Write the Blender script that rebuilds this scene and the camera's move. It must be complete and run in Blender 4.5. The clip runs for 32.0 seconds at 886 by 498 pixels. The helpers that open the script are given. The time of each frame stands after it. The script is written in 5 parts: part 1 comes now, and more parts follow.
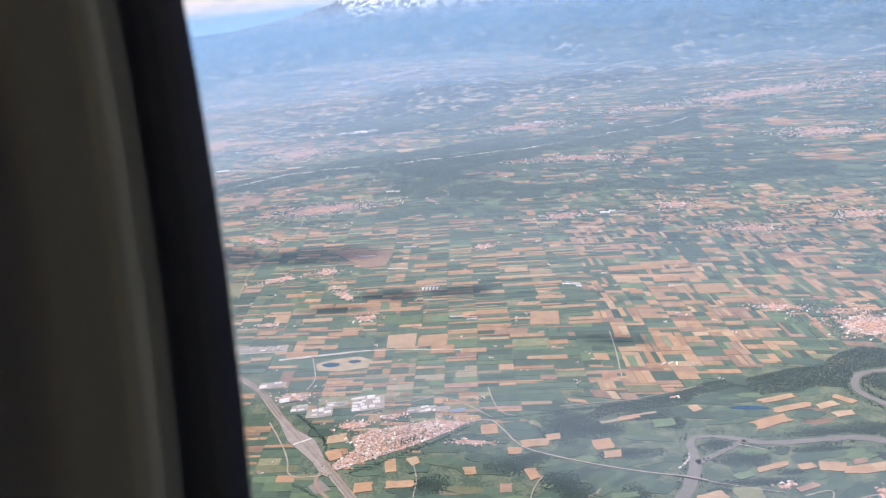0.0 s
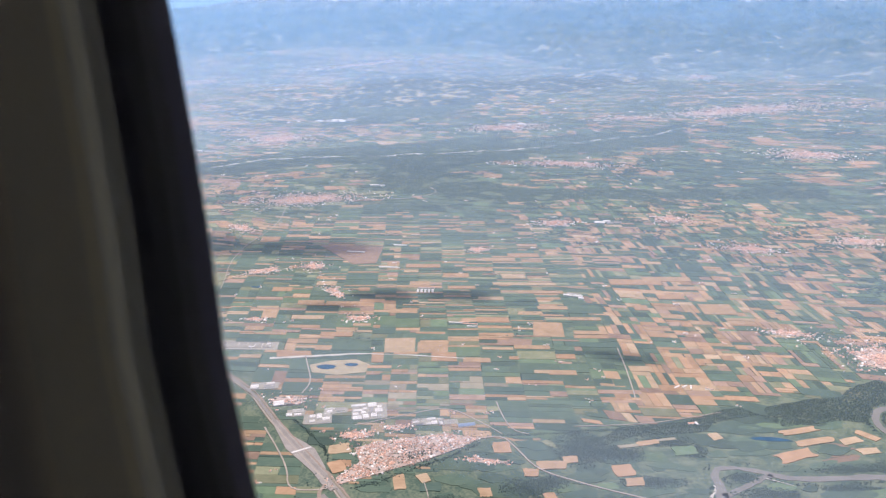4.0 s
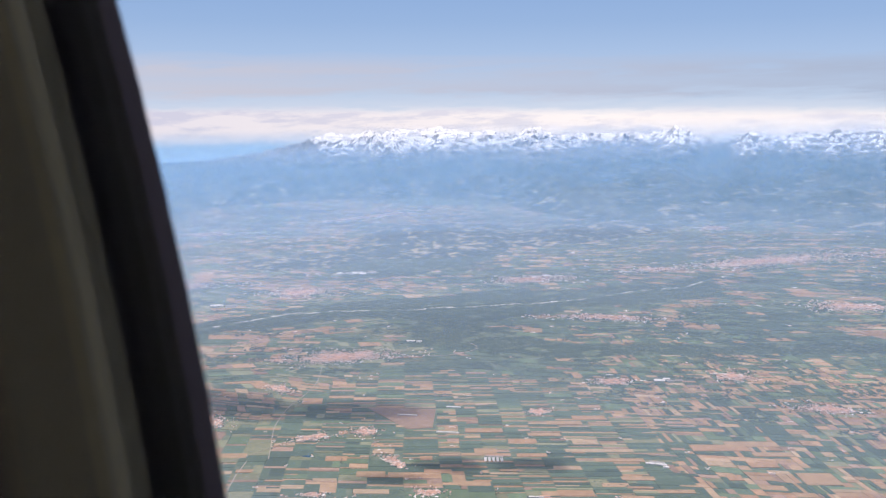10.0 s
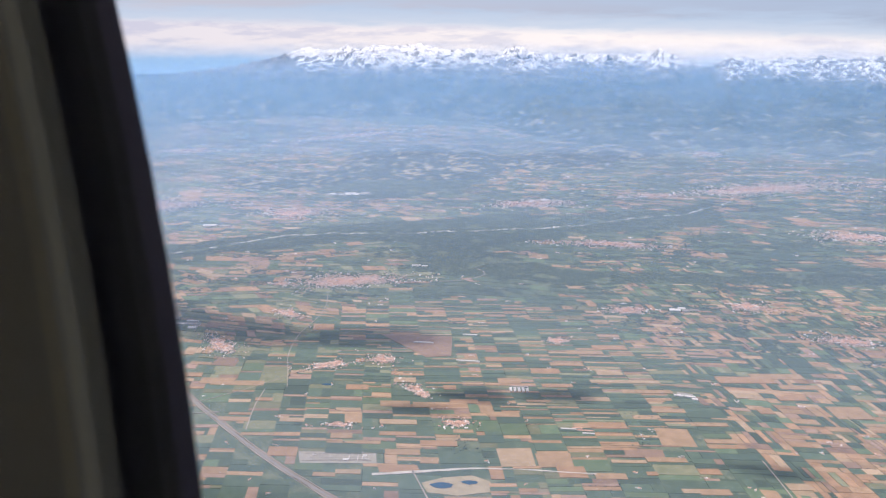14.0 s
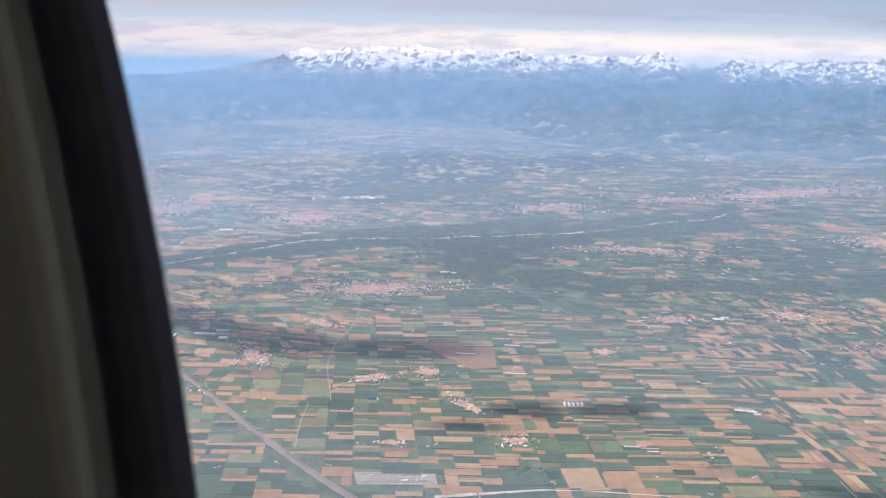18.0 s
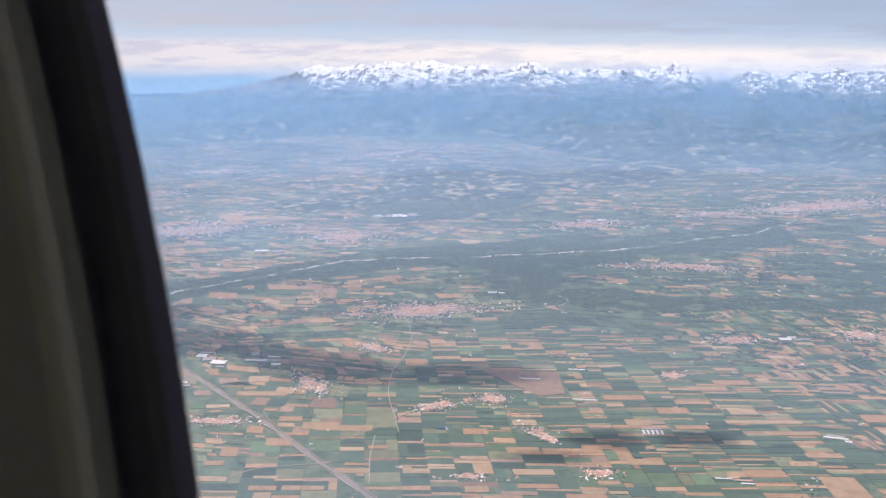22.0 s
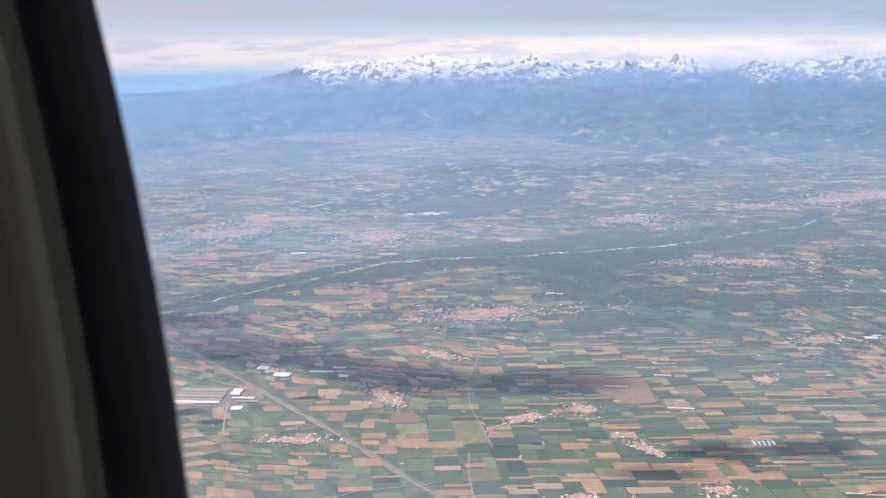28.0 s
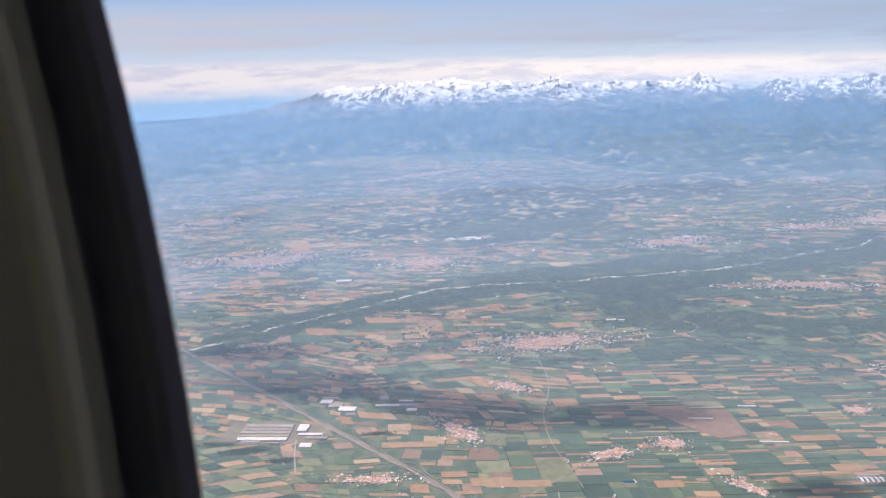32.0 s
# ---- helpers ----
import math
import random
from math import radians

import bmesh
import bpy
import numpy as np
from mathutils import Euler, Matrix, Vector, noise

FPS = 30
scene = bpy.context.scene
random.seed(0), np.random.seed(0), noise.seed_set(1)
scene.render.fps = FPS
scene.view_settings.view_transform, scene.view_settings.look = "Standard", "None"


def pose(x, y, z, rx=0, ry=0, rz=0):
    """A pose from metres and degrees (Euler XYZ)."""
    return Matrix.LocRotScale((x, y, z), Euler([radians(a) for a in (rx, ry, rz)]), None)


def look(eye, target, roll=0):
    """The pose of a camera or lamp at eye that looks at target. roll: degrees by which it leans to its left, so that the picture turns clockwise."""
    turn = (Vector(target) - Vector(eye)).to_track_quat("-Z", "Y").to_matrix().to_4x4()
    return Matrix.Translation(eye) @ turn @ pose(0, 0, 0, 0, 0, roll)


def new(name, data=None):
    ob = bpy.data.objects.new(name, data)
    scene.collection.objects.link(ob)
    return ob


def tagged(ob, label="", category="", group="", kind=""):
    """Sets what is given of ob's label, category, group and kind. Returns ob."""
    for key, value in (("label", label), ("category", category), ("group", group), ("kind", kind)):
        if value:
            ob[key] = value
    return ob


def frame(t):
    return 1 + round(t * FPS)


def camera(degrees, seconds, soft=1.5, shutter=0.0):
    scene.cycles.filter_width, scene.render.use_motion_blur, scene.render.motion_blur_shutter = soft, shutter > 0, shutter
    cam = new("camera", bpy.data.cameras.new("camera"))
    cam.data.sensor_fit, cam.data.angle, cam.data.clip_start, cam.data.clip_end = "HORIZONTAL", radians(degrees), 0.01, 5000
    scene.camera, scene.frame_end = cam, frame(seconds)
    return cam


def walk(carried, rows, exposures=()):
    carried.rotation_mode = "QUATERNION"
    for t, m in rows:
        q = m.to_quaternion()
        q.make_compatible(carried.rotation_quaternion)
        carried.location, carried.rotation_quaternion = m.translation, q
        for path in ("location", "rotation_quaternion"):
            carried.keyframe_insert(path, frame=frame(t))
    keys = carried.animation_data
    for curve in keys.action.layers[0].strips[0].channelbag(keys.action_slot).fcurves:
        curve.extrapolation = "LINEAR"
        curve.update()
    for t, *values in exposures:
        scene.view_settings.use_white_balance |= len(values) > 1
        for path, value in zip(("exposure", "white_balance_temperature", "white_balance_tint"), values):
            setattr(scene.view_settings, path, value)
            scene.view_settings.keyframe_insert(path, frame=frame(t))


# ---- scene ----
# One unit stands for about 75 m of land, so that the Alps lie within the lens's reach.
# The aircraft flies along -x at 60 units over the plain; the view is out of a right-hand window, ahead of the wing.
EXPOSURE_A, EXPOSURE_B = 0.58, 0.37
KELVIN, TINT = 6300.0, 18.5
SPEED, HEIGHT, LINING = 2.96469, 60.0, 0.007
ROWS = [  # seconds, turn, tilt, lean, gap to the cabin lining in mm
    (0.0, 36.93, -17.91, -6.65, 6.635), (0.5, 36.37, -17.12, -5.69, 6.666), (1.0, 35.68, -16.69, -4.95, 6.726),
    (1.5, 35.11, -18.48, -3.72, 6.836), (2.0, 34.22, -20.81, -2.71, 6.982), (2.5, 34.13, -20.56, -2.22, 6.979),
    (3.0, 34.12, -19.48, -2.40, 6.974), (3.5, 33.82, -18.96, -2.20, 6.949), (5.5, 31.99, -17.66, -0.63, 7.058),
    (6.0, 32.96, -20.03, -0.63, 7.131), (6.5, 33.22, -13.13, -0.50, 6.929), (7.0, 33.05, -10.54, -0.49, 6.887),
    (7.5, 31.90, -10.45, -2.35, 6.838), (8.0, 31.02, -10.00, -4.34, 6.839), (8.5, 31.76, -12.54, -4.28, 6.869),
    (9.0, 31.64, -12.80, -3.39, 6.899), (9.5, 32.55, -10.67, -2.86, 6.834), (10.0, 31.96, -8.69, -1.76, 6.801),
    (10.5, 31.42, -8.82, -1.51, 6.827), (11.0, 31.12, -8.96, -1.27, 6.862), (11.5, 30.74, -10.41, -1.37, 6.910),
    (12.0, 29.71, -12.87, -0.51, 7.004), (12.5, 29.89, -14.25, -0.37, 7.027), (13.0, 30.03, -14.15, -0.36, 7.037),
    (13.5, 30.12, -14.32, -0.38, 7.043), (14.0, 29.95, -14.06, -0.39, 7.043), (14.5, 29.92, -14.02, -0.39, 7.040),
    (16.5, 29.52, -14.97, 0.12, 7.083), (17.0, 29.38, -14.54, -0.13, 7.090), (17.5, 29.29, -14.20, -0.19, 7.102),
    (18.0, 29.25, -13.99, -0.14, 7.090), (18.5, 29.25, -13.83, -0.16, 7.108), (19.0, 29.26, -13.87, -0.21, 7.111),
    (19.5, 29.23, -14.08, -0.23, 7.123), (20.0, 29.38, -14.29, -0.43, 7.107), (20.5, 29.59, -14.07, -0.50, 7.099),
    (21.0, 29.80, -13.51, -0.56, 7.053), (21.5, 29.81, -13.15, -0.71, 7.036), (22.0, 29.68, -13.00, -0.92, 7.034),
    (22.5, 29.42, -13.08, -0.93, 7.056), (23.0, 29.33, -13.21, -0.87, 7.061), (23.5, 29.31, -13.37, -0.80, 7.063),
    (24.0, 29.34, -13.71, -0.82, 7.073), (24.5, 29.31, -14.08, -0.83, 7.075), (25.0, 29.11, -13.90, -1.03, 7.085),
    (25.5, 29.18, -13.95, -1.17, 7.089), (27.5, 29.14, -13.40, -1.78, 7.080), (28.0, 29.09, -13.40, -1.88, 7.080),
    (28.5, 29.03, -13.38, -1.92, 7.086), (29.0, 29.02, -13.17, -1.94, 7.082), (29.5, 29.32, -12.88, -2.04, 7.072),
    (30.0, 29.44, -12.56, -2.21, 7.073), (30.5, 29.74, -12.35, -2.44, 7.069), (31.0, 29.82, -12.13, -2.62, 7.055),
    (31.5, 29.89, -11.98, -2.71, 7.037), (32.0, 29.89, -11.86, -2.75, 7.027),
]

# Twist of the cabin lining that gives the window edge its slant, degrees by seconds.
LINING_TWIST = [(0.0, -13.5), (0.5, -12.4), (1.0, -11.7), (1.5, -12.2), (2.0, -14.5), (2.5, -13.8), (3.0, -12.7), (3.5, -11.8), (5.5, -10.2), (6.0, -12.9), (6.5, -6.5), (7.0, -4.3), (7.5, -3.5), (8.0, -2.8), (8.5, -4.3), (9.0, -4.8), (9.5, -3.1), (10.0, -1.1), (10.5, -1.4), (11.0, -1.8), (11.5, -3.6), (12.0, -5.2), (12.5, -6.2), (13.0, -6.6), (13.5, -6.8), (16.5, -7.4), (18.0, -6.6), (19.5, -6.9), (21.0, -6.2), (22.5, -5.8), (24.0, -6.6), (25.5, -7.5), (28.5, -6.9), (30.0, -6.5), (31.5, -5.9), (32.0, -5.6)]


def smooth(table, t):
    """Value at t of a table of (t, value), eased between entries."""
    for (t0, a), (t1, b) in zip(table, table[1:]):
        if t <= t1:
            k = max(0.0, min(1.0, (t - t0) / (t1 - t0)))
            return a + (b - a) * k
    return table[-1][1]


def along(t):
    return -SPEED * (t - 16.0)


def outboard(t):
    a = radians(smooth(LINING_TWIST, t))
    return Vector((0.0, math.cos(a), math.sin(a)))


cam = camera(54.6344, 32.0, soft=1.3)
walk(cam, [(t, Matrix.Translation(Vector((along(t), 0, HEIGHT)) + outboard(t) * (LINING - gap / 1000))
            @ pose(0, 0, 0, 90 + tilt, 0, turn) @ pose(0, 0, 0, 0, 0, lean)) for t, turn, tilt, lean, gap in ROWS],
     exposures=[(0.0, EXPOSURE_A, KELVIN, TINT), (6.0, EXPOSURE_A, KELVIN, TINT), (7.0, EXPOSURE_B - 0.05, KELVIN, TINT), (8.5, EXPOSURE_B - 0.05, KELVIN, TINT), (10.0, EXPOSURE_B, KELVIN, TINT), (32.0, EXPOSURE_B, KELVIN, TINT)])
cam.data.dof.use_dof, cam.data.dof.focus_distance, cam.data.dof.aperture_fstop = True, 1000.0, 370.0

# ---- light ----
SUN = Vector((-0.28, 0.27, 0.92)).normalized()
world = bpy.data.worlds.new("world")
scene.world = world
world.use_nodes = True
wn = world.node_tree
sky = wn.nodes.new("ShaderNodeTexSky")
sky.sky_type, sky.sun_disc = "NISHITA", False
sky.sun_elevation, sky.sun_rotation = math.asin(SUN.z), math.atan2(SUN.x, SUN.y)
sky.altitude, sky.dust_density = 4500, 1.5
wn.links.new(sky.outputs[0], wn.nodes["Background"].inputs[0])
wn.nodes["Background"].inputs[1].default_value = 0.10
lamp = bpy.data.lights.new("sun", "SUN")
lamp.energy, lamp.angle, lamp.color = 4.6, radians(0.53), (1.0, 0.95, 0.87)
sun = new("sun", lamp)
sun.matrix_world = look((0, 0, 0), -SUN)
scene.cycles.transparent_max_bounces = 32


# ---- materials ----
def node(nt, kind, **values):
    n = nt.nodes.new(kind)
    for key, value in values.items():
        if key in n.inputs:
            n.inputs[key].default_value = value
    return n


def surface(name, dark, light, scale=1.0, fine=12.0, rough=0.9, island=0.25, stretch=None, bump=0.0, metal=0.0, furrow=None):
    """Matte surface: colour between dark and light by noise at two scales and by piece."""
    m = bpy.data.materials.new(name)
    m.use_nodes = True
    nt = m.node_tree
    b = nt.nodes["Principled BSDF"]
    b.inputs["Roughness"].default_value, b.inputs["Metallic"].default_value = rough, metal
    b.inputs["Specular IOR Level"].default_value = 0.2
    geo = nt.nodes.new("ShaderNodeNewGeometry")
    place = nt.nodes.new("ShaderNodeMapping")
    place.inputs["Scale"].default_value = stretch or (1, 1, 1)
    nt.links.new(geo.outputs["Position"], place.inputs[0])
    if furrow is not None:
        # long streaks along the run of the fields
        place.vector_type = "TEXTURE"
        place.inputs["Rotation"].default_value, place.inputs["Scale"].default_value = (0, 0, radians(furrow)), (3.2, 0.55, 1)
    n1 = node(nt, "ShaderNodeTexNoise", Scale=scale, Detail=3.0)
    n2 = node(nt, "ShaderNodeTexNoise", Scale=fine, Detail=2.0)
    nt.links.new(geo.outputs["Position"] if furrow is not None else place.outputs[0], n1.inputs["Vector"])
    nt.links.new(place.outputs[0], n2.inputs["Vector"])
    mix = node(nt, "ShaderNodeMath")
    mix.operation = "MULTIPLY_ADD"
    mix.inputs[1].default_value = 0.55
    nt.links.new(n1.outputs[0], mix.inputs[0])
    half = node(nt, "ShaderNodeMath")
    half.operation = "MULTIPLY"
    half.inputs[1].default_value = 0.45
    nt.links.new(n2.outputs[0], half.inputs[0])
    nt.links.new(half.outputs[0], mix.inputs[2])
    ramp = nt.nodes.new("ShaderNodeValToRGB")
    ramp.color_ramp.elements[0].position, ramp.color_ramp.elements[1].position = 0.32, 0.68
    ramp.color_ramp.elements[0].color, ramp.color_ramp.elements[1].color = (*dark, 1), (*light, 1)
    nt.links.new(mix.outputs[0], ramp.inputs[0])
    hue = nt.nodes.new("ShaderNodeHueSaturation")
    vary = nt.nodes.new("ShaderNodeMapRange")
    vary.inputs["To Min"].default_value, vary.inputs["To Max"].default_value = 1 - island, 1 + island
    nt.links.new(geo.outputs["Random Per Island"], vary.inputs[0])
    nt.links.new(vary.outputs[0], hue.inputs["Value"])
    nt.links.new(ramp.outputs[0], hue.inputs["Color"])
    nt.links.new(hue.outputs[0], b.inputs["Base Color"])
    if bump:
        bp = node(nt, "ShaderNodeBump", Strength=bump, Distance=0.1)
        nt.links.new(mix.outputs[0], bp.inputs["Height"])
        nt.links.new(bp.outputs[0], b.inputs["Normal"])
    return m


CROPS = [
    surface("maize", (0.056, 0.090, 0.066), (0.090, 0.123, 0.086), 0.5, 3, island=0.16, furrow=27),
    surface("dark_crop", (0.044, 0.072, 0.058), (0.070, 0.101, 0.078), 0.5, 3, island=0.18, furrow=27),
    surface("meadow", (0.078, 0.122, 0.072), (0.122, 0.160, 0.096), 0.6, 3, island=0.18, furrow=27),
    surface("stubble", (0.235, 0.154, 0.092), (0.352, 0.236, 0.146), 0.6, 3, island=0.18, furrow=27),
    surface("straw", (0.26, 0.186, 0.116), (0.38, 0.276, 0.180), 0.6, 3, island=0.16, furrow=27),
    surface("ploughed_soil", (0.18, 0.120, 0.090), (0.28, 0.19, 0.138), 0.6, 3, island=0.25, furrow=27),
    surface("clay_field", (0.24, 0.145, 0.085), (0.345, 0.215, 0.130), 0.6, 3, island=0.2, furrow=27),
    surface("olive_crop", (0.115, 0.128, 0.075), (0.195, 0.190, 0.118), 0.6, 3, island=0.25, furrow=27),
    surface("fallow", (0.165, 0.150, 0.105), (0.26, 0.220, 0.158), 0.6, 3, island=0.25, furrow=27),
]
HILLWOOD = surface("woods_and_clearings", (0.028, 0.050, 0.047), (0.25, 0.205, 0.135), 0.07, 0.28)
HILLWOOD.node_tree.nodes["Color Ramp"].color_ramp.elements[0].position, HILLWOOD.node_tree.nodes["Color Ramp"].color_ramp.elements[1].position = 0.52, 0.60
GROUND = surface("plain_soil_and_grass", (0.054, 0.084, 0.062), (0.130, 0.148, 0.098), 0.35, 2.4)
GROUND.node_tree.nodes["Color Ramp"].color_ramp.elements[0].position, GROUND.node_tree.nodes["Color Ramp"].color_ramp.elements[1].position = 0.42, 0.60
WOOD = surface("tree_foliage", (0.043, 0.069, 0.061), (0.068, 0.098, 0.078), 0.4, 6, island=0.2)
ROOF = surface("terracotta_roof", (0.46, 0.245, 0.168), (0.61, 0.385, 0.285), 2, 9, island=0.35)
WALLS = surface("pale_house_wall", (0.66, 0.60, 0.53), (0.84, 0.79, 0.73), 2, 9, island=0.2)
STREET = surface("town_streets", (0.26, 0.20, 0.165), (0.40, 0.31, 0.26), 1.2, 6)
SHED = surface("pale_metal_shed_roof", (0.52, 0.47, 0.43), (0.76, 0.70, 0.65), 1, 6, island=0.15, rough=0.85)
SHEDG = surface("grey_shed_roof", (0.26, 0.235, 0.21), (0.38, 0.34, 0.30), 1, 6, island=0.15, rough=0.85)
TARMAC = surface("asphalt_and_ballast", (0.17, 0.15, 0.135), (0.25, 0.22, 0.195), 0.6, 6)
RAILBED = surface("railway_ballast", (0.19, 0.14, 0.11), (0.29, 0.22, 0.175), 0.6, 6)
BANKS = surface("dry_verge", (0.13, 0.115, 0.085), (0.22, 0.185, 0.14), 0.5, 5)
YARD = surface("grey_yard", (0.25, 0.23, 0.19), (0.37, 0.335, 0.28), 1.0, 6)
LANE = surface("dusty_lane", (0.24, 0.20, 0.165), (0.34, 0.285, 0.235), 0.6, 6)
GRAVEL = surface("river_gravel", (0.30, 0.275, 0.24), (0.50, 0.46, 0.40), 0.5, 3)
RIVER = surface("grey_green_water", (0.13, 0.12, 0.105), (0.18, 0.165, 0.145), 0.3, 2, rough=0.4)
POND = surface("deep_blue_pond", (0.012, 0.045, 0.085), (0.02, 0.07, 0.12), 0.5, 2, rough=0.15)
BLUE_ROOF = surface("blue_grey_shed_roof", (0.15, 0.19, 0.27), (0.22, 0.27, 0.36), 1, 6, island=0.1, rough=0.7)
SAND = surface("pale_quarry_sand", (0.26, 0.21, 0.135), (0.40, 0.33, 0.225), 0.6, 4)


def vapour(share):
    """Cloud that lets part of the sunlight through, more of it towards its frayed edge."""
    m = surface("cloud_vapour", (0.75, 0.76, 0.78), (0.85, 0.86, 0.87), 0.2, 1)
    nt = m.node_tree
    where = nt.nodes.new("ShaderNodeTexCoord")
    length = nt.nodes.new("ShaderNodeVectorMath")
    length.operation = "LENGTH"
    flat = nt.nodes.new("ShaderNodeMapping")
    flat.inputs["Scale"].default_value = (1, 1, 0)
    nt.links.new(where.outputs["Object"], flat.inputs[0])
    nt.links.new(flat.outputs[0], length.inputs[0])
    geo = nt.nodes.new("ShaderNodeNewGeometry")
    fray = node(nt, "ShaderNodeTexNoise", Scale=0.28, Detail=5.0, Roughness=0.6)
    nt.links.new(geo.outputs["Position"], fray.inputs["Vector"])
    reach = nt.nodes.new("ShaderNodeMath")
    reach.operation = "MULTIPLY_ADD"
    reach.inputs[1].default_value = 1.3
    nt.links.new(fray.outputs[0], reach.inputs[0])
    nt.links.new(length.outputs["Value"], reach.inputs[2])
    thick = nt.nodes.new("ShaderNodeMapRange")
    thick.interpolation_type = "SMOOTHSTEP"
    for key, value in (("From Min", 1.72), ("From Max", 1.10), ("To Min", 0.0), ("To Max", share)):
        thick.inputs[key].default_value = value
    nt.links.new(reach.outputs[0], thick.inputs[0])
    thin = nt.nodes.new("ShaderNodeMixShader")
    nt.links.new(thick.outputs[0], thin.inputs[0])
    nt.links.new(nt.nodes.new("ShaderNodeBsdfTransparent").outputs[0], thin.inputs[1])
    nt.links.new(nt.nodes["Principled BSDF"].outputs[0], thin.inputs[2])
    nt.links.new(thin.outputs[0], nt.nodes["Material Output"].inputs["Surface"])
    return m


CLOUD, THIN_CLOUD = vapour(0.48), vapour(0.34)


def mountain_material(name, snow_low, snow_high, woods_to):
    m = bpy.data.materials.new(name)
    m.use_nodes = True
    nt = m.node_tree
    b = nt.nodes["Principled BSDF"]
    b.inputs["Roughness"].default_value = 0.9
    b.inputs["Specular IOR Level"].default_value = 0.1
    geo = nt.nodes.new("ShaderNodeNewGeometry")
    pos = nt.nodes.new("ShaderNodeSeparateXYZ")
    nrm = nt.nodes.new("ShaderNodeSeparateXYZ")
    nt.links.new(geo.outputs["Position"], pos.inputs[0])
    nt.links.new(geo.outputs["Normal"], nrm.inputs[0])
    n1 = node(nt, "ShaderNodeTexNoise", Scale=0.045, Detail=6.0, Roughness=0.65)
    n2 = node(nt, "ShaderNodeTexNoise", Scale=0.10, Detail=6.0, Roughness=0.68)
    for n in (n1, n2):
        nt.links.new(geo.outputs["Position"], n.inputs["Vector"])
    low = nt.nodes.new("ShaderNodeValToRGB")
    e = low.color_ramp.elements
    e[0].position, e[0].color = 0.42, (0.026, 0.050, 0.036, 1)
    e[1].position, e[1].color = 0.62, (0.105, 0.115, 0.08, 1)
    nt.links.new(n1.outputs[0], low.inputs[0])
    rock = nt.nodes.new("ShaderNodeValToRGB")
    e = rock.color_ramp.elements
    e[0].position, e[0].color = 0.35, (0.20, 0.20, 0.205, 1)
    e[1].position, e[1].color = 0.65, (0.33, 0.32, 0.31, 1)
    nt.links.new(n2.outputs[0], rock.inputs[0])

    def combine(op, a, bb):
        k = nt.nodes.new("ShaderNodeMath")
        k.operation = op
        for i, s in enumerate((a, bb)):
            if isinstance(s, (int, float)):
                k.inputs[i].default_value = s
            else:
                nt.links.new(s, k.inputs[i])
        return k.outputs[0]

    def step(value, lo, hi):
        r = nt.nodes.new("ShaderNodeMapRange")
        r.interpolation_type = "SMOOTHSTEP"
        r.inputs["From Min"].default_value, r.inputs["From Max"].default_value = lo, hi
        nt.links.new(value, r.inputs[0])
        return r.outputs[0]
    # clearings and villages on the lower slopes
    n4 = node(nt, "ShaderNodeTexNoise", Scale=0.11, Detail=5.0, Roughness=0.62)
    nt.links.new(geo.outputs["Position"], n4.inputs["Vector"])
    cleared = nt.nodes.new("ShaderNodeMix")
    cleared.data_type = "RGBA"
    nt.links.new(combine("MULTIPLY", step(n4.outputs[0], 0.57, 0.63), step(pos.outputs[2], 17.0, 7.0)), cleared.inputs[0])
    nt.links.new(low.outputs[0], cleared.inputs[6])
    cleared.inputs[7].default_value = (0.27, 0.23, 0.16, 1)
    rough_z = combine("ADD", pos.outputs[2], combine("MULTIPLY", combine("SUBTRACT", n2.outputs[0], 0.5), 20.0))
    rocky = step(rough_z, woods_to, woods_to + 12)
    # snow lies on ledges and eastern faces, bare rock shows on the steeper and the western ones
    n3 = node(nt, "ShaderNodeTexNoise", Scale=0.12, Detail=6.0, Roughness=0.64, Distortion=0.7)
    lie = nt.nodes.new("ShaderNodeMapping")
    lie.inputs["Scale"].default_value, lie.inputs["Rotation"].default_value = (1.0, 0.42, 1.3), (0, 0, radians(-18))
    nt.links.new(geo.outputs["Position"], lie.inputs[0])
    nt.links.new(lie.outputs[0], n3.inputs["Vector"])
    ledge = combine("ADD", n3.outputs[0], combine("ADD", combine("MULTIPLY", nrm.outputs[0], 0.09), combine("MULTIPLY", nrm.outputs[2], 0.12)))
    ledge = combine("ADD", ledge, combine("MULTIPLY", combine("SUBTRACT", pos.outputs[2], 32.0), 0.005))
    # the snow line: none on the western ridge, lower on the inner range to the east
    bearing = combine("DIVIDE", combine("MULTIPLY", pos.outputs[0], -1.0), pos.outputs[1])
    line = combine("ADD", rough_z, combine("SUBTRACT", combine("MULTIPLY", step(bearing, 0.34, 0.18), 5.0), combine("MULTIPLY", step(bearing, 0.80, 0.88), 40.0)))
    snowy = combine("MULTIPLY", step(line, snow_low, snow_high), step(ledge, 0.572, 0.612))
    mix1 = nt.nodes.new("ShaderNodeMix")
    mix1.data_type = "RGBA"
    nt.links.new(rocky, mix1.inputs[0])
    nt.links.new(cleared.outputs[2], mix1.inputs[6])
    nt.links.new(rock.outputs[0], mix1.inputs[7])
    mix2 = nt.nodes.new("ShaderNodeMix")
    mix2.data_type = "RGBA"
    nt.links.new(snowy, mix2.inputs[0])
    nt.links.new(mix1.outputs[2], mix2.inputs[6])
    mix2.inputs[7].default_value = (0.92, 0.89, 0.86, 1)
    nt.links.new(mix2.outputs[2], b.inputs["Base Color"])
    bp = node(nt, "ShaderNodeBump", Strength=0.6, Distance=3.0)
    nt.links.new(n2.outputs[0], bp.inputs["Height"])
    nt.links.new(bp.outputs[0], b.inputs["Normal"])
    return m


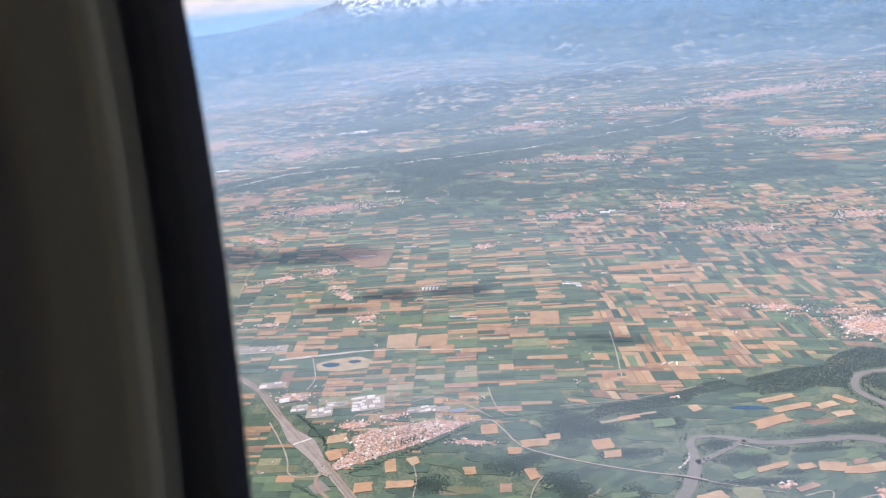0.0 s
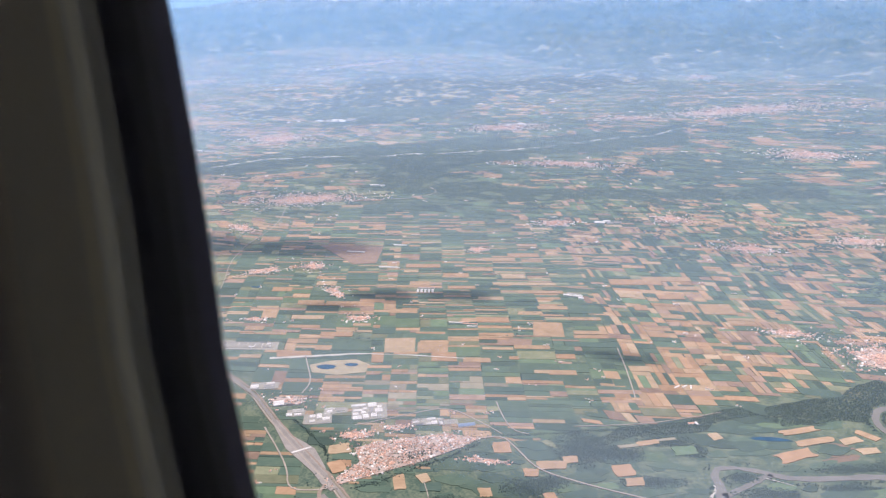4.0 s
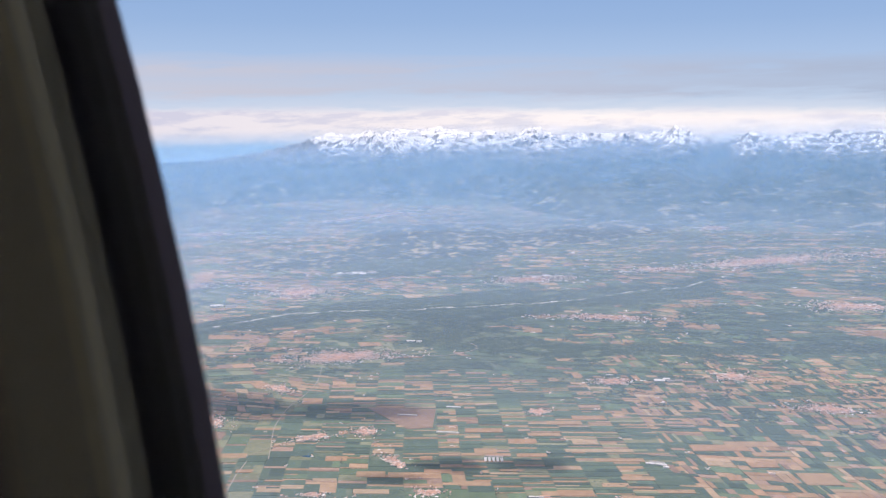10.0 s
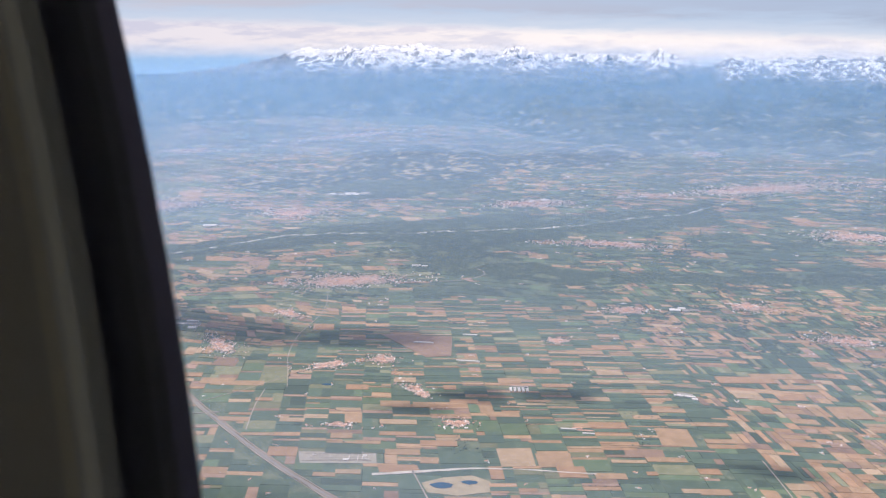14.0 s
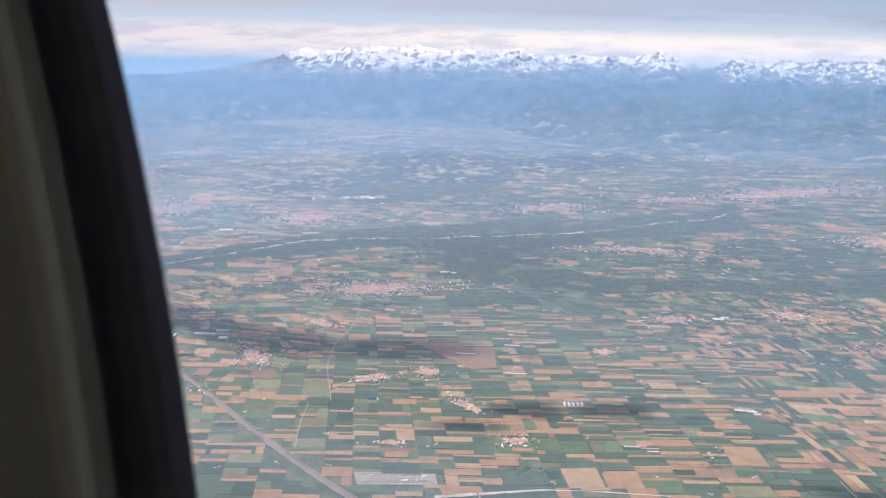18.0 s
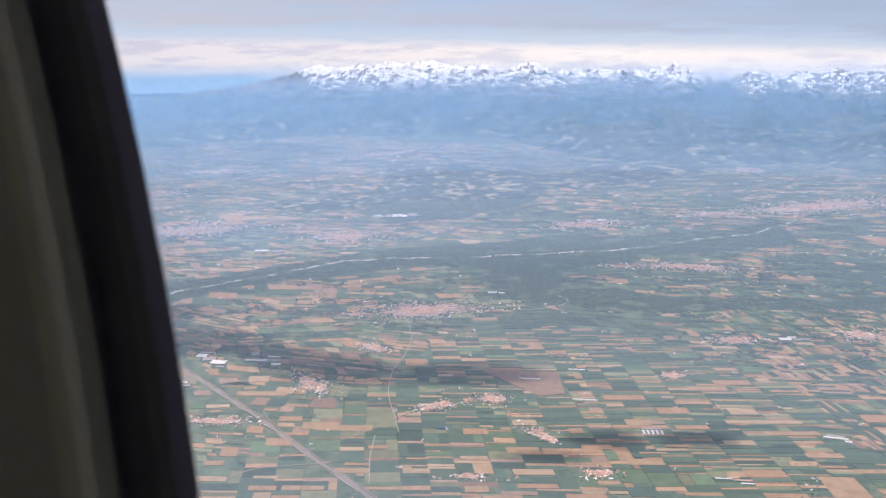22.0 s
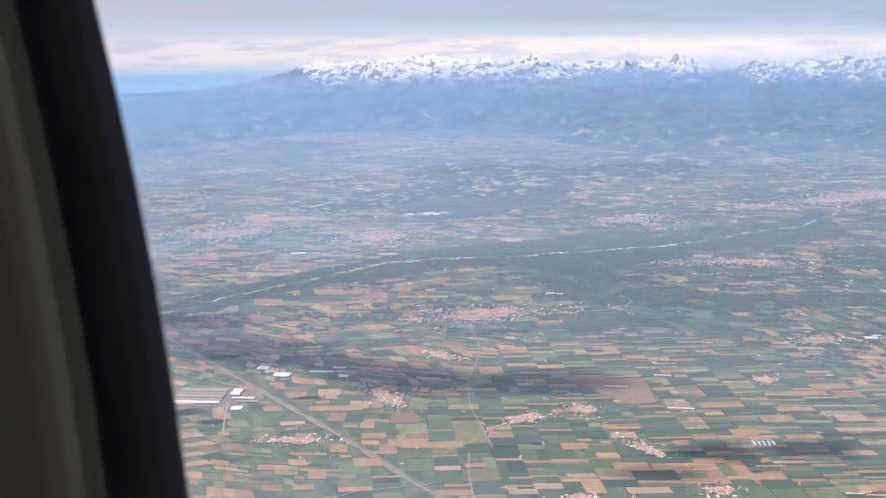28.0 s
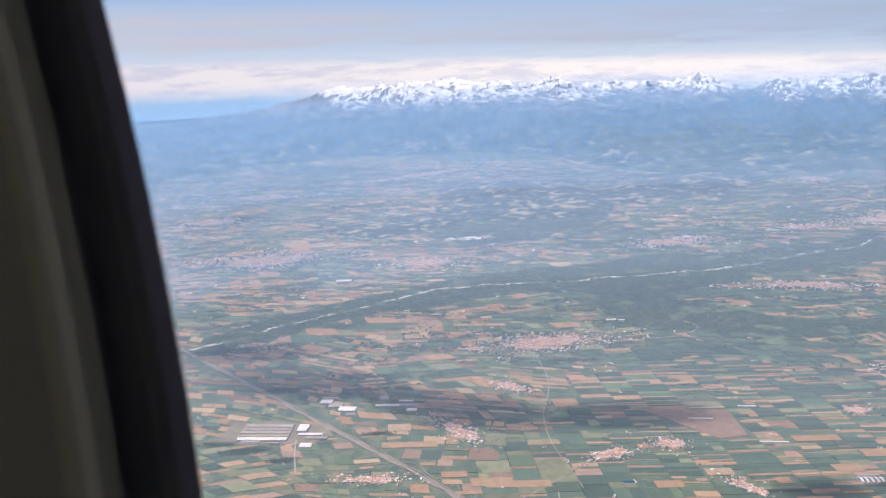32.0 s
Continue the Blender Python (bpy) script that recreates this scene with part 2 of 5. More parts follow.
ALPS = mountain_material("alpine_rock_and_snow", 25.0, 31.0, 16.0)


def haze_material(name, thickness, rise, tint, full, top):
    """Tinted sheet standing in for haze: lets most light through, scatters a share; it thins towards the ground it
    meets and again aloft.
    """
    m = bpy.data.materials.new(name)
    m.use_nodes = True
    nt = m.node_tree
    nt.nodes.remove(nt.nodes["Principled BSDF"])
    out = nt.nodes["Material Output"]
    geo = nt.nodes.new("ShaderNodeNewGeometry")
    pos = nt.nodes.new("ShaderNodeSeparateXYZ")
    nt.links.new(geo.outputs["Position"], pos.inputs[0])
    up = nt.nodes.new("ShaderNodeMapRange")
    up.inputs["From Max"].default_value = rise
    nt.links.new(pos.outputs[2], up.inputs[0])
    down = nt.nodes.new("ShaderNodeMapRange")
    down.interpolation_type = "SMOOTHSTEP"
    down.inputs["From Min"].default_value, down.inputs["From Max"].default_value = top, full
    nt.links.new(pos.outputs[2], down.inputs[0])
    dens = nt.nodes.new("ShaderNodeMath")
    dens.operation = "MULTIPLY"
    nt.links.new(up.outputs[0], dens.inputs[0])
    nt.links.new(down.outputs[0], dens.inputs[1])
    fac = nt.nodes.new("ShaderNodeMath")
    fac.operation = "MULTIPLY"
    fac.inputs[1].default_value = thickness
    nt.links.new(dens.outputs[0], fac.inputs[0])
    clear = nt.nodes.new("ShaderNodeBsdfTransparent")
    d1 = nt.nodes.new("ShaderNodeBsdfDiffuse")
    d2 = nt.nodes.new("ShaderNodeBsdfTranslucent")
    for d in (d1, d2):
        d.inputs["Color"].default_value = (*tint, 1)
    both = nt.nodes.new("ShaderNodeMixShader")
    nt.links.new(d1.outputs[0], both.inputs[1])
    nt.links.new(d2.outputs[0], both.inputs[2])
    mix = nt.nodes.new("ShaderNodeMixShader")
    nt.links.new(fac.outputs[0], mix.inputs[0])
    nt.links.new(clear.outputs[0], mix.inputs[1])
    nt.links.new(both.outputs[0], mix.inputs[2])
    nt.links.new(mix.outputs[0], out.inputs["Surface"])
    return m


HAZE_TOP = 58.0


def sky_material():
    """Far sky behind the Alps: pale blue, a band of bright cloud over the range, grey streaks of stratus above."""
    m = bpy.data.materials.new("cloudy_sky")
    m.use_nodes = True
    nt = m.node_tree
    nt.nodes.remove(nt.nodes["Principled BSDF"])
    out = nt.nodes["Material Output"]
    geo = nt.nodes.new("ShaderNodeNewGeometry")
    pos = nt.nodes.new("ShaderNodeSeparateXYZ")
    nt.links.new(geo.outputs["Position"], pos.inputs[0])
    place = nt.nodes.new("ShaderNodeMapping")
    place.inputs["Scale"].default_value = (1, 1, 9)
    nt.links.new(geo.outputs["Position"], place.inputs[0])
    streak = node(nt, "ShaderNodeTexNoise", Scale=0.0042, Detail=7.0, Roughness=0.6)
    nt.links.new(place.outputs[0], streak.inputs["Vector"])
    puff = node(nt, "ShaderNodeTexNoise", Scale=0.016, Detail=7.0, Roughness=0.62)
    place2 = nt.nodes.new("ShaderNodeMapping")
    place2.inputs["Scale"].default_value = (0.6, 0.6, 3.6)
    nt.links.new(geo.outputs["Position"], place2.inputs[0])
    nt.links.new(place2.outputs[0], puff.inputs["Vector"])

    def ramp(source, lo, hi, stops):
        r = nt.nodes.new("ShaderNodeMapRange")
        r.inputs["From Min"].default_value, r.inputs["From Max"].default_value = lo, hi
        nt.links.new(source, r.inputs[0])
        c = nt.nodes.new("ShaderNodeValToRGB")
        while len(c.color_ramp.elements) < len(stops):
            c.color_ramp.elements.new(0.5)
        for el, (p, col) in zip(c.color_ramp.elements, stops):
            el.position, el.color = p, (*col, 1)
        nt.links.new(r.outputs[0], c.inputs[0])
        return c.outputs[0]

    def blend(f, a, b):
        x = nt.nodes.new("ShaderNodeMix")
        x.data_type = "RGBA"
        nt.links.new(f, x.inputs[0])
        nt.links.new(a, x.inputs[6])
        nt.links.new(b, x.inputs[7])
        return x.outputs[2]

    def times(a, b):
        x = nt.nodes.new("ShaderNodeMath")
        x.operation = "MULTIPLY"
        nt.links.new(a, x.inputs[0])
        nt.links.new(b, x.inputs[1])
        return x.outputs[0]

    def calc(op, a, b):
        x = nt.nodes.new("ShaderNodeMath")
        x.operation = op
        for i, v in enumerate((a, b)):
            if isinstance(v, (int, float)):
                x.inputs[i].default_value = v
            else:
                nt.links.new(v, x.inputs[i])
        return x.outputs[0]

    # the layers of cloud lie lower towards the east
    level = calc("SUBTRACT", calc("SUBTRACT", pos.outputs[2], 48.0), calc("MULTIPLY", calc("ADD", pos.outputs[0], 160.0), -0.035))
    wavy = calc("ADD", level, calc("MULTIPLY", calc("SUBTRACT", puff.outputs[0], 0.5), 34.0))
    drift = calc("ADD", level, calc("MULTIPLY", calc("SUBTRACT", streak.outputs[0], 0.5), 60.0))
    base = ramp(level, -60, 260, [(0.0, (0.36, 0.56, 0.75)), (0.17, (0.54, 0.68, 0.80)), (0.30, (0.53, 0.66, 0.79)), (0.46, (0.43, 0.59, 0.78)), (0.66, (0.33, 0.50, 0.73)), (1.0, (0.24, 0.41, 0.68))])
    stratus = ramp(drift, 0, 130, [(0.16, (0, 0, 0)), (0.30, (0.85, 0.85, 0.85)), (0.46, (0.5, 0.5, 0.5)), (0.60, (0.8, 0.8, 0.8)), (0.78, (0, 0, 0))])
    stratus_f = times(stratus, ramp(streak.outputs[0], 0, 1, [(0.34, (0.25, 0.25, 0.25)), (0.56, (1, 1, 1))]))
    warm = ramp(pos.outputs[0], -1150, -150, [(0.0, (0.62, 0.62, 0.66)), (0.45, (0.54, 0.58, 0.66)), (1.0, (0.43, 0.51, 0.62))])
    bank = ramp(wavy, -70, 40, [(0.10, (0, 0, 0)), (0.26, (0.75, 0.75, 0.75)), (0.40, (1, 1, 1)), (0.60, (1, 1, 1)), (0.74, (0.25, 0.25, 0.25)), (0.92, (0, 0, 0))])
    lit = ramp(puff.outputs[0], 0, 1, [(0.37, (0.84, 0.83, 0.85)), (0.51, (1.06, 1.0, 0.92))])
    # brighter towards the high peaks, dim over the west
    sunny = ramp(pos.outputs[0], -1150, -550, [(0.0, (0.80, 0.82, 0.90)), (1.0, (1, 1, 1))])
    shine = nt.nodes.new("ShaderNodeMix")
    shine.data_type, shine.blend_type = "RGBA", "MULTIPLY"
    shine.inputs[0].default_value = 1.0
    nt.links.new(lit, shine.inputs[6])
    nt.links.new(sunny, shine.inputs[7])
    colour = blend(bank, blend(stratus_f, base, warm), shine.outputs[2])
    em = nt.nodes.new("ShaderNodeEmission")
    em.inputs["Strength"].default_value = SKY_GLOW
    nt.links.new(colour, em.inputs["Color"])
    nt.links.new(em.outputs[0], out.inputs["Surface"])
    return m


SKY_GLOW = 0.74


# ---- building blocks ----
def mesh_of(name, verts, faces, mats, index=None, smooth_shade=False):
    me = bpy.data.meshes.new(name)
    me.from_pydata(verts, [], faces)
    for m in mats:
        me.materials.append(m)
    if index is not None:
        me.polygons.foreach_set("material_index", index)
    if smooth_shade:
        me.polygons.foreach_set("use_smooth", [True] * len(me.polygons))
    me.update()
    return me


def part(name, me, parent=None, label="", kind=""):
    ob = new(name, me)
    if parent is not None:
        ob.parent = parent
    return tagged(ob, label=label, kind=kind)


def anchor(name, x=0.0, y=0.0, z=0.0):
    ob = new(name)
    ob.location = (x, y, z)
    return ob


class Heap:
    """Gathers many small solids into one mesh."""

    def __init__(self):
        self.v, self.f, self.m = [], [], []

    def add(self, verts, faces, mat=0):
        n = len(self.v)
        self.v += verts
        self.f += [tuple(i + n for i in q) for q in faces]
        self.m += mat if isinstance(mat, list) else [mat] * len(faces)

    def slab(self, corners, z0, z1, mat=0):
        n = len(corners)
        vs = [(x, y, z0) for x, y in corners] + [(x, y, z1) for x, y in corners]
        fs = [tuple(range(n, 2 * n))] + [(i, (i + 1) % n, n + (i + 1) % n, n + i) for i in range(n)]
        self.add(vs, fs, mat)

    def house(self, x, y, w, d, h, rise, turn, wall=0, roof=1, z=0.0):
        c, s = math.cos(turn), math.sin(turn)
        pts = [(-w, -d), (w, -d), (w, d), (-w, d)]
        g = [(x + a * c - b * s, y + a * s + b * c) for a, b in pts]
        r = [(x + a * c, y + a * s) for a in (-w, w)]
        vs = [(a, b, z) for a, b in g] + [(a, b, z + h) for a, b in g] + [(a, b, z + h + rise) for a, b in r]
        fs = [(0, 1, 5, 4), (1, 2, 6, 9, 5), (2, 3, 7, 6), (3, 0, 4, 8, 7), (4, 5, 9, 8), (6, 7, 8, 9)]
        self.add(vs, fs, [wall, wall, wall, wall, roof, roof])

    def clump(self, x, y, r, h, rng, mat=0, z=0.0):
        a0 = rng.random() * 6.28
        ring = [(x + r * rng.uniform(0.75, 1.2) * math.cos(a0 + k * 1.2566), y + r * rng.uniform(0.75, 1.2) * math.sin(a0 + k * 1.2566), z + h * rng.uniform(0.3, 0.55)) for k in range(5)]
        vs = [(x, y, z - 0.02)] + ring + [(x + r * rng.uniform(-0.2, 0.2), y + r * rng.uniform(-0.2, 0.2), z + h)]
        fs = [(1 + k, 1 + (k + 1) % 5, 6) for k in range(5)] + [(0, 1 + (k + 1) % 5, 1 + k) for k in range(5)]
        self.add(vs, fs, mat)

    def mesh(self, name, mats):
        return mesh_of(name, self.v, self.f, mats, self.m)


def ribbon(points, widths, z0, z1, rng=None, wobble=0.0):
    """A solid strip along a line on the plain."""
    dense = []
    for (p, q), (a, b) in zip(zip(points, points[1:]), zip(widths, widths[1:])):
        steps = max(1, int(math.dist(p, q) / 2.0))
        for k in range(steps):
            t = k / steps
            dense.append((p[0] + (q[0] - p[0]) * t, p[1] + (q[1] - p[1]) * t, a + (b - a) * t))
    dense.append((*points[-1], widths[-1]))
    left, right = [], []
    for i, (x, y, w) in enumerate(dense):
        x0, y0, _ = dense[max(0, i - 1)]
        x1, y1, _ = dense[min(len(dense) - 1, i + 1)]
        l = math.hypot(x1 - x0, y1 - y0) or 1
        nx, ny = -(y1 - y0) / l, (x1 - x0) / l
        j = (rng.uniform(-wobble, wobble), rng.uniform(-wobble, wobble)) if rng else (0, 0)
        left.append((x + nx * (w / 2 + j[0]), y + ny * (w / 2 + j[0])))
        right.append((x - nx * (w / 2 + j[1]), y - ny * (w / 2 + j[1])))
    n = len(dense)
    vs = [(*p, z1) for p in left] + [(*p, z1) for p in right] + [(*p, z0) for p in left] + [(*p, z0) for p in right]
    fs = []
    for i in range(n - 1):
        fs += [(i, n + i, n + i + 1, i + 1), (i + 1, 2 * n + i + 1, 2 * n + i, i), (n + i, 3 * n + i, 3 * n + i + 1, n + i + 1)]
    return vs, fs


def inside(x, y, poly):
    hit = False
    for (x0, y0), (x1, y1) in zip(poly, poly[1:] + poly[:1]):
        if (y0 > y) != (y1 > y) and x < (x1 - x0) * (y - y0) / (y1 - y0) + x0:
            hit = not hit
    return hit


def off_line(x, y, points):
    best = 1e9
    for (x0, y0), (x1, y1) in zip(points, points[1:]):
        dx, dy = x1 - x0, y1 - y0
        t = max(0, min(1, ((x - x0) * dx + (y - y0) * dy) / (dx * dx + dy * dy)))
        best = min(best, math.hypot(x - x0 - dx * t, y - y0 - dy * t))
    return best


def in_sight(x, y, margin=6.0):
    return y > 46 and -52 - 1.85 * y - margin < x < 52 + margin


# ---- the land ----
EAST, NORTH = Vector((0.891, 0.454)), Vector((-0.56, 0.828))     # run of the strips, run of the lanes
ground = part("ground", mesh_of("ground", [(-4300, -600, 0), (2500, -600, 0), (2500, 4200, 0), (-4300, 4200, 0)], [(0, 1, 2, 3)], [GROUND]), kind="structure")
tagged(ground, label="wide green and brown farming plain under haze", category="ground")

MOTORWAY = [(-215, 140), (-172, 124.5), (-143, 113.3), (-116, 103.3), (-97, 95.2), (-76.7, 87), (-65.3, 83.4), (-51.7, 80.0), (-44.5, 76.0), (-39.1, 73.4), (-34.3, 71.2), (-29.8, 69.2), (-26.0, 67.5), (-22.0, 65.4), (-17.5, 63.2), (-12.7, 60.9), (-3, 56)]
RIVER_A = [(10, 68), (14.0, 75.5), (16.5, 80.1), (16.3, 83.3), (15.7, 87.0), (14.8, 90.0), (13.1, 92.0), (13.2, 94.3), (15.5, 95.5), (18.3, 95.9), (21.1, 96.1), (25.7, 98.7), (30.1, 102.0), (35.3, 102.6), (39.6, 103.3), (50, 106)]
RIVER_C = [(15.4, 88.6), (16.8, 91.1), (18.1, 94.2), (19.1, 95.8)]
RIVER_B = [(42, 127), (35.4, 124.1), (32.6, 122.8), (29.1, 120.6), (27.6, 118.6), (27.7, 115.8), (29.2, 113.4), (31.6, 112.1), (34.1, 111.1), (36.8, 111.2), (46, 113)]
GRAVEL_A = [(-192, 132), (-185, 145.7), (-184, 156.0), (-176.9, 170), (-169.5, 186), (-165, 199), (-152.7, 208.8)]
GRAVEL_B = [(-152.7, 208.8), (-132.4, 221.0), (-114.4, 234.5), (-97.5, 247.5), (-86, 261), (-79.7, 272.7), (-65.3, 289.0), (-55.3, 320.0)]
RIVERWOOD = [(-5.7, 93.3), (0.6, 98.6), (6.5, 103.2), (9.6, 108.8), (11.6, 110.4), (15.1, 109.8), (15.1, 112.8), (18.8, 117.3), (22.9, 120.6), (24.4, 125.6), (25.6, 127.9), (29.5, 128.3), (36, 132.3), (37, 126.9), (28.6, 121.9),
             (26.8, 118.8), (26.8, 114.2), (24.3, 113.9), (21.1, 110.8), (17.3, 107.7), (13.7, 109.1), (10.0, 105.2), (9.7, 102.2), (6.6, 99.6), (1.7, 96.0), (-3.3, 88.5)]
RIVERLAND = [(-23.3, 66.8), (-18.2, 75.7), (-14.2, 86.3), (-6.0, 93.9), (6.4, 103.6), (11.6, 110.5), (22.7, 121.6), (31.4, 131.5), (48, 138.3), (60, 94.3), (50, 72), (2.2, 56.7), (-10, 50)]
# copses of the river meadows: x, y, half length, half width
GROVES = [(-5.1, 78.5, 3.1, 1.9), (-3.6, 89.6, 2.7, 3.4), (-11.8, 70.5, 2.1, 1.8), (2.1, 78.3, 2.1, 1.9), (-7.9, 66.1, 1.6, 1.7), (-3.3, 81.0, 2.2, 1.3),
          (16.2, 93.6, 1.6, 1.1), (20.2, 91.6, 3.1, 1.4), (32.1, 104.8, 3.3, 1.6), (26.8, 101.6, 3.9, 1.0), (31.0, 117.7, 1.8, 2.4), (5.6, 96.8, 2.8, 1.3), (9.1, 96.2, 1.8, 1.5), (23.3, 87.9, 4.3, 0.7),
          (27.6, 97.6, 3.6, 0.6), (19.9, 84.4, 1.3, 0.7), (7.4, 87.3, 3.2, 1.1), (0.7, 90.7, 3.9, 1.8), (4.9, 76.8, 2.1, 2.3), (11.6, 79.2, 1.6, 2.2), (35.2, 99.8, 2.4, 0.8), (25.7, 91.3, 1.7, 0.6)]
TREE_ROWS = [[(-23.0, 68.0), (-20.6, 72.2), (-18.9, 75.6), (-16.9, 79.5), (-15.3, 84.0)], [(-41, 77), (-37.5, 75.6), (-34, 74.2), (-31.5, 72.8), (-29.6, 70.9)],
             [(-6.0, 93.0), (0.6, 97.6), (6.5, 102.2)], [(-14, 87), (-9, 90.5), (-5, 93.4)], [(-28, 63), (-22, 62), (-17, 60)]]
FACTORY_GROVES = [(-142.8, 96.8, 4.0, 1.2), (-134.6, 97.0, 2.5, 1.0), (-149, 97, 3.0, 1.0), (-155, 121, 4.0, 1.6), (-126, 112, 2.5, 0.8)]
FAR_WOODS_AND_SHADE = [
    [(-194, 143), (-190, 160), (-184, 176), (-176, 191), (-170, 205), (-164, 215), (-149, 232), (-135, 243), (-122, 258), (-98, 269), (-91, 277), (-73, 293), (-62, 316),
     (-49, 279), (-65, 262), (-81, 248.5), (-92, 238), (-102, 217.5), (-122, 207), (-131, 210), (-143, 203), (-149, 194.5), (-157, 184), (-166, 176), (-174, 163), (-178, 147), (-183, 131)],
    [(-121.6, 207), (-106, 216), (-92, 209), (-74, 203), (-65, 204), (-64, 193.5), (-81, 189), (-100, 186), (-108, 182)],
    [(-74, 203), (-58.4, 208.9), (-19.9, 228.7), (1.4, 237.4), (2.1, 228), (-42.5, 206.6), (-65.9, 193)],
    # Dark patch of cloud shade, put in as trees.
    [(-86, 189), (-79, 199), (-66, 204), (-56, 204), (-58, 196), (-70, 189)],
    [(-207, 268), (-232, 331), (-211, 366), (-174, 360), (-153, 318), (-166, 272), (-184, 256)],
]
WOODS_AND_SHADE = [RIVERWOOD] + FAR_WOODS_AND_SHADE
QUARRY = [(-50.2, 91.0), (-48.2, 93.8), (-45.0, 96.2), (-42.0, 95.9), (-40.8, 93.4), (-44.2, 90.4), (-48.2, 89.2)]
STATION = [(-70.9, 89.9), (-60.8, 95.5), (-58.7, 92.6), (-68.5, 87.3)]
MARKED = [
    ([(-42.5, 100.4), (-38.3, 103.0), (-41.3, 107.7), (-45.7, 105.0)], 4), ([(-37.7, 102.9), (-33.5, 105.5), (-35.6, 109.1), (-40.0, 106.4)], 3),
    ([(-56.9, 90.6), (-51.6, 93.2), (-53.4, 95.0), (-58.5, 92.4)], 6), ([(-28.0, 112.0), (-22.8, 114.2), (-24.0, 116.6), (-29.3, 114.4)], 5),
    ([(-88.8, 138.6), (-75.3, 144.5), (-70.1, 134.9), (-74.0, 132.0)], 5), ([(-24.4, 118.0), (-19.6, 120.0), (-22.6, 125.2), (-27.2, 123.2)], 3)]
# towns: x, y, half length, half width, turn of the long axis in degrees, houses
CITIES = [
    (-118.5, 166.8, 15.5, 5.5, 38, 1500), (-238.6, 212.6, 24, 11, 32, 1500), (-315, 266, 18, 9, 32, 500), (-185, 227, 13, 6.5, 32, 650),
    (-121, 280, 18, 6, 33, 650), (-73, 236, 18, 3.6, 16, 700), (-49.2, 178.3, 5.5, 3, 25, 320), (-26.5, 193.5, 5.5, 3.6, 25, 330),
    (-4.5, 179.8, 9, 2.6, 12, 430), (14.5, 195.5, 7, 3.5, 20, 260), (-11.5, 279, 16, 5, 20, 500), (26.5, 136.6, 8.5, 5.5, 20, 900)]
VILLAGES = [
    (12, 139.2, 6, 1.3, 10, 160), (-20.8, 77.8, 10.2, 3.0, 58, 1900), (-30.5, 77.8, 3.8, 1.5, 38, 110), (-12.2, 81.2, 4.6, 0.8, 18, 55), (-27.0, 82.2, 2.6, 1.0, 35, 40), (-114, 140, 5.2, 2.0, -22, 230),
    (-88.0, 119.8, 5.5, 1.9, 58, 230), (-80.4, 127.1, 3.6, 2.2, 30, 190), (-67, 117.5, 5.8, 1.3, -28, 150), (-118, 97.2, 8.2, 1.6, 25, 230),
    (-113.5, 117.8, 9, 2.4, -27, 260), (-55.5, 152.5, 3.0, 1.8, 25, 120), (-54.6, 109.8, 3.0, 1.5, 25, 120), (-71.4, 100, 3.2, 1.0, 25, 70)]
HAMLETS = [
    (-52, 350, 44, 9, 46, 1700), (-84, 318, 14, 4, 30, 260), (-95, 443, 13, 11, 35, 250), (-342, 332, 28, 9, 30, 450), (-305, 430, 62, 9, 70, 700),
    (-180, 141, 5, 1.6, 30, 90), (-131.5, 157.5, 4, 1.6, 30, 70), (-45, 80.5, 5, 2, 25, 60), (25.9, 88.2, 1.3, 0.5, 50, 30), (27, 84.4, 1.0, 0.6, 40, 26), (20.6, 82.0, 1.6, 0.5, 35, 22), (35.8, 91.2, 1.6, 1.0, 60, 50)]
TOWNS = CITIES + VILLAGES + HAMLETS
# districts: brown small fields behind the old town, ripe fields above the river
MOSAIC = [(-44.7, 92.8), (-30.9, 100.4), (-19.3, 101.3), (-22.5, 90.6), (-28.1, 87.4), (-39.0, 87.3)]
TERRACE = [(-3.5, 105.0), (-0.9, 110.4), (4.0, 116.2), (8.6, 117.7), (16.3, 118.9), (11.9, 111.6), (9.1, 107.8), (5.3, 102.5), (-1.3, 98.8)]
PLAZA = [(-43.4, 75.1), (-42.4, 75.7), (-38.4, 73.5), (-35.0, 72.9), (-33.0, 72.4), (-29.2, 69.9), (-27.1, 68.1), (-25.0, 67.2), (-25.1, 66.1), (-27.1, 66.7), (-29.7, 68.1), (-33.8, 69.6), (-36.4, 70.5)]
# ripe strips that stand out among the green: x, y, half length, half width; all run with the lanes
STRIPS_MIDDLE = [
    (-50, 116.2, 2.7, 0.91), (-58, 117.6, 2.4, 0.78), (-47, 123.8, 2.1, 0.51), (-63.4, 105.6, 3, 0.87), (-61.2, 102.1, 2.9, 0.61), (-63.6, 97.4, 1.9, 0.57), (-33.8, 120.6, 2.9, 1.03), (-27, 130.6, 2.7, 0.74),
    (-39, 129.2, 2.4, 0.82), (-46.8, 131.4, 2.7, 0.78), (-55.1, 129.2, 2, 1.29), (-51.4, 136.7, 2.6, 1.04), (-49.2, 141.6, 3.1, 0.81), (-40.8, 141.4, 2.3, 1.14), (-45.2, 153.8, 3.3, 1.17), (-48.5, 149, 3.5, 0.98),
    (-60.4, 138.2, 3.6, 1.06), (-67.6, 111.2, 2.5, 1.17), (-71.6, 120.6, 2, 1.12), (-62.9, 121.5, 1.1, 0.93), (-32.4, 136.4, 4.3, 0.74), (-40.2, 110.6, 2.5, 0.42), (-52.7, 107.7, 1.6, 0.59), (-37.1, 138.8, 6.1, 0.72)]
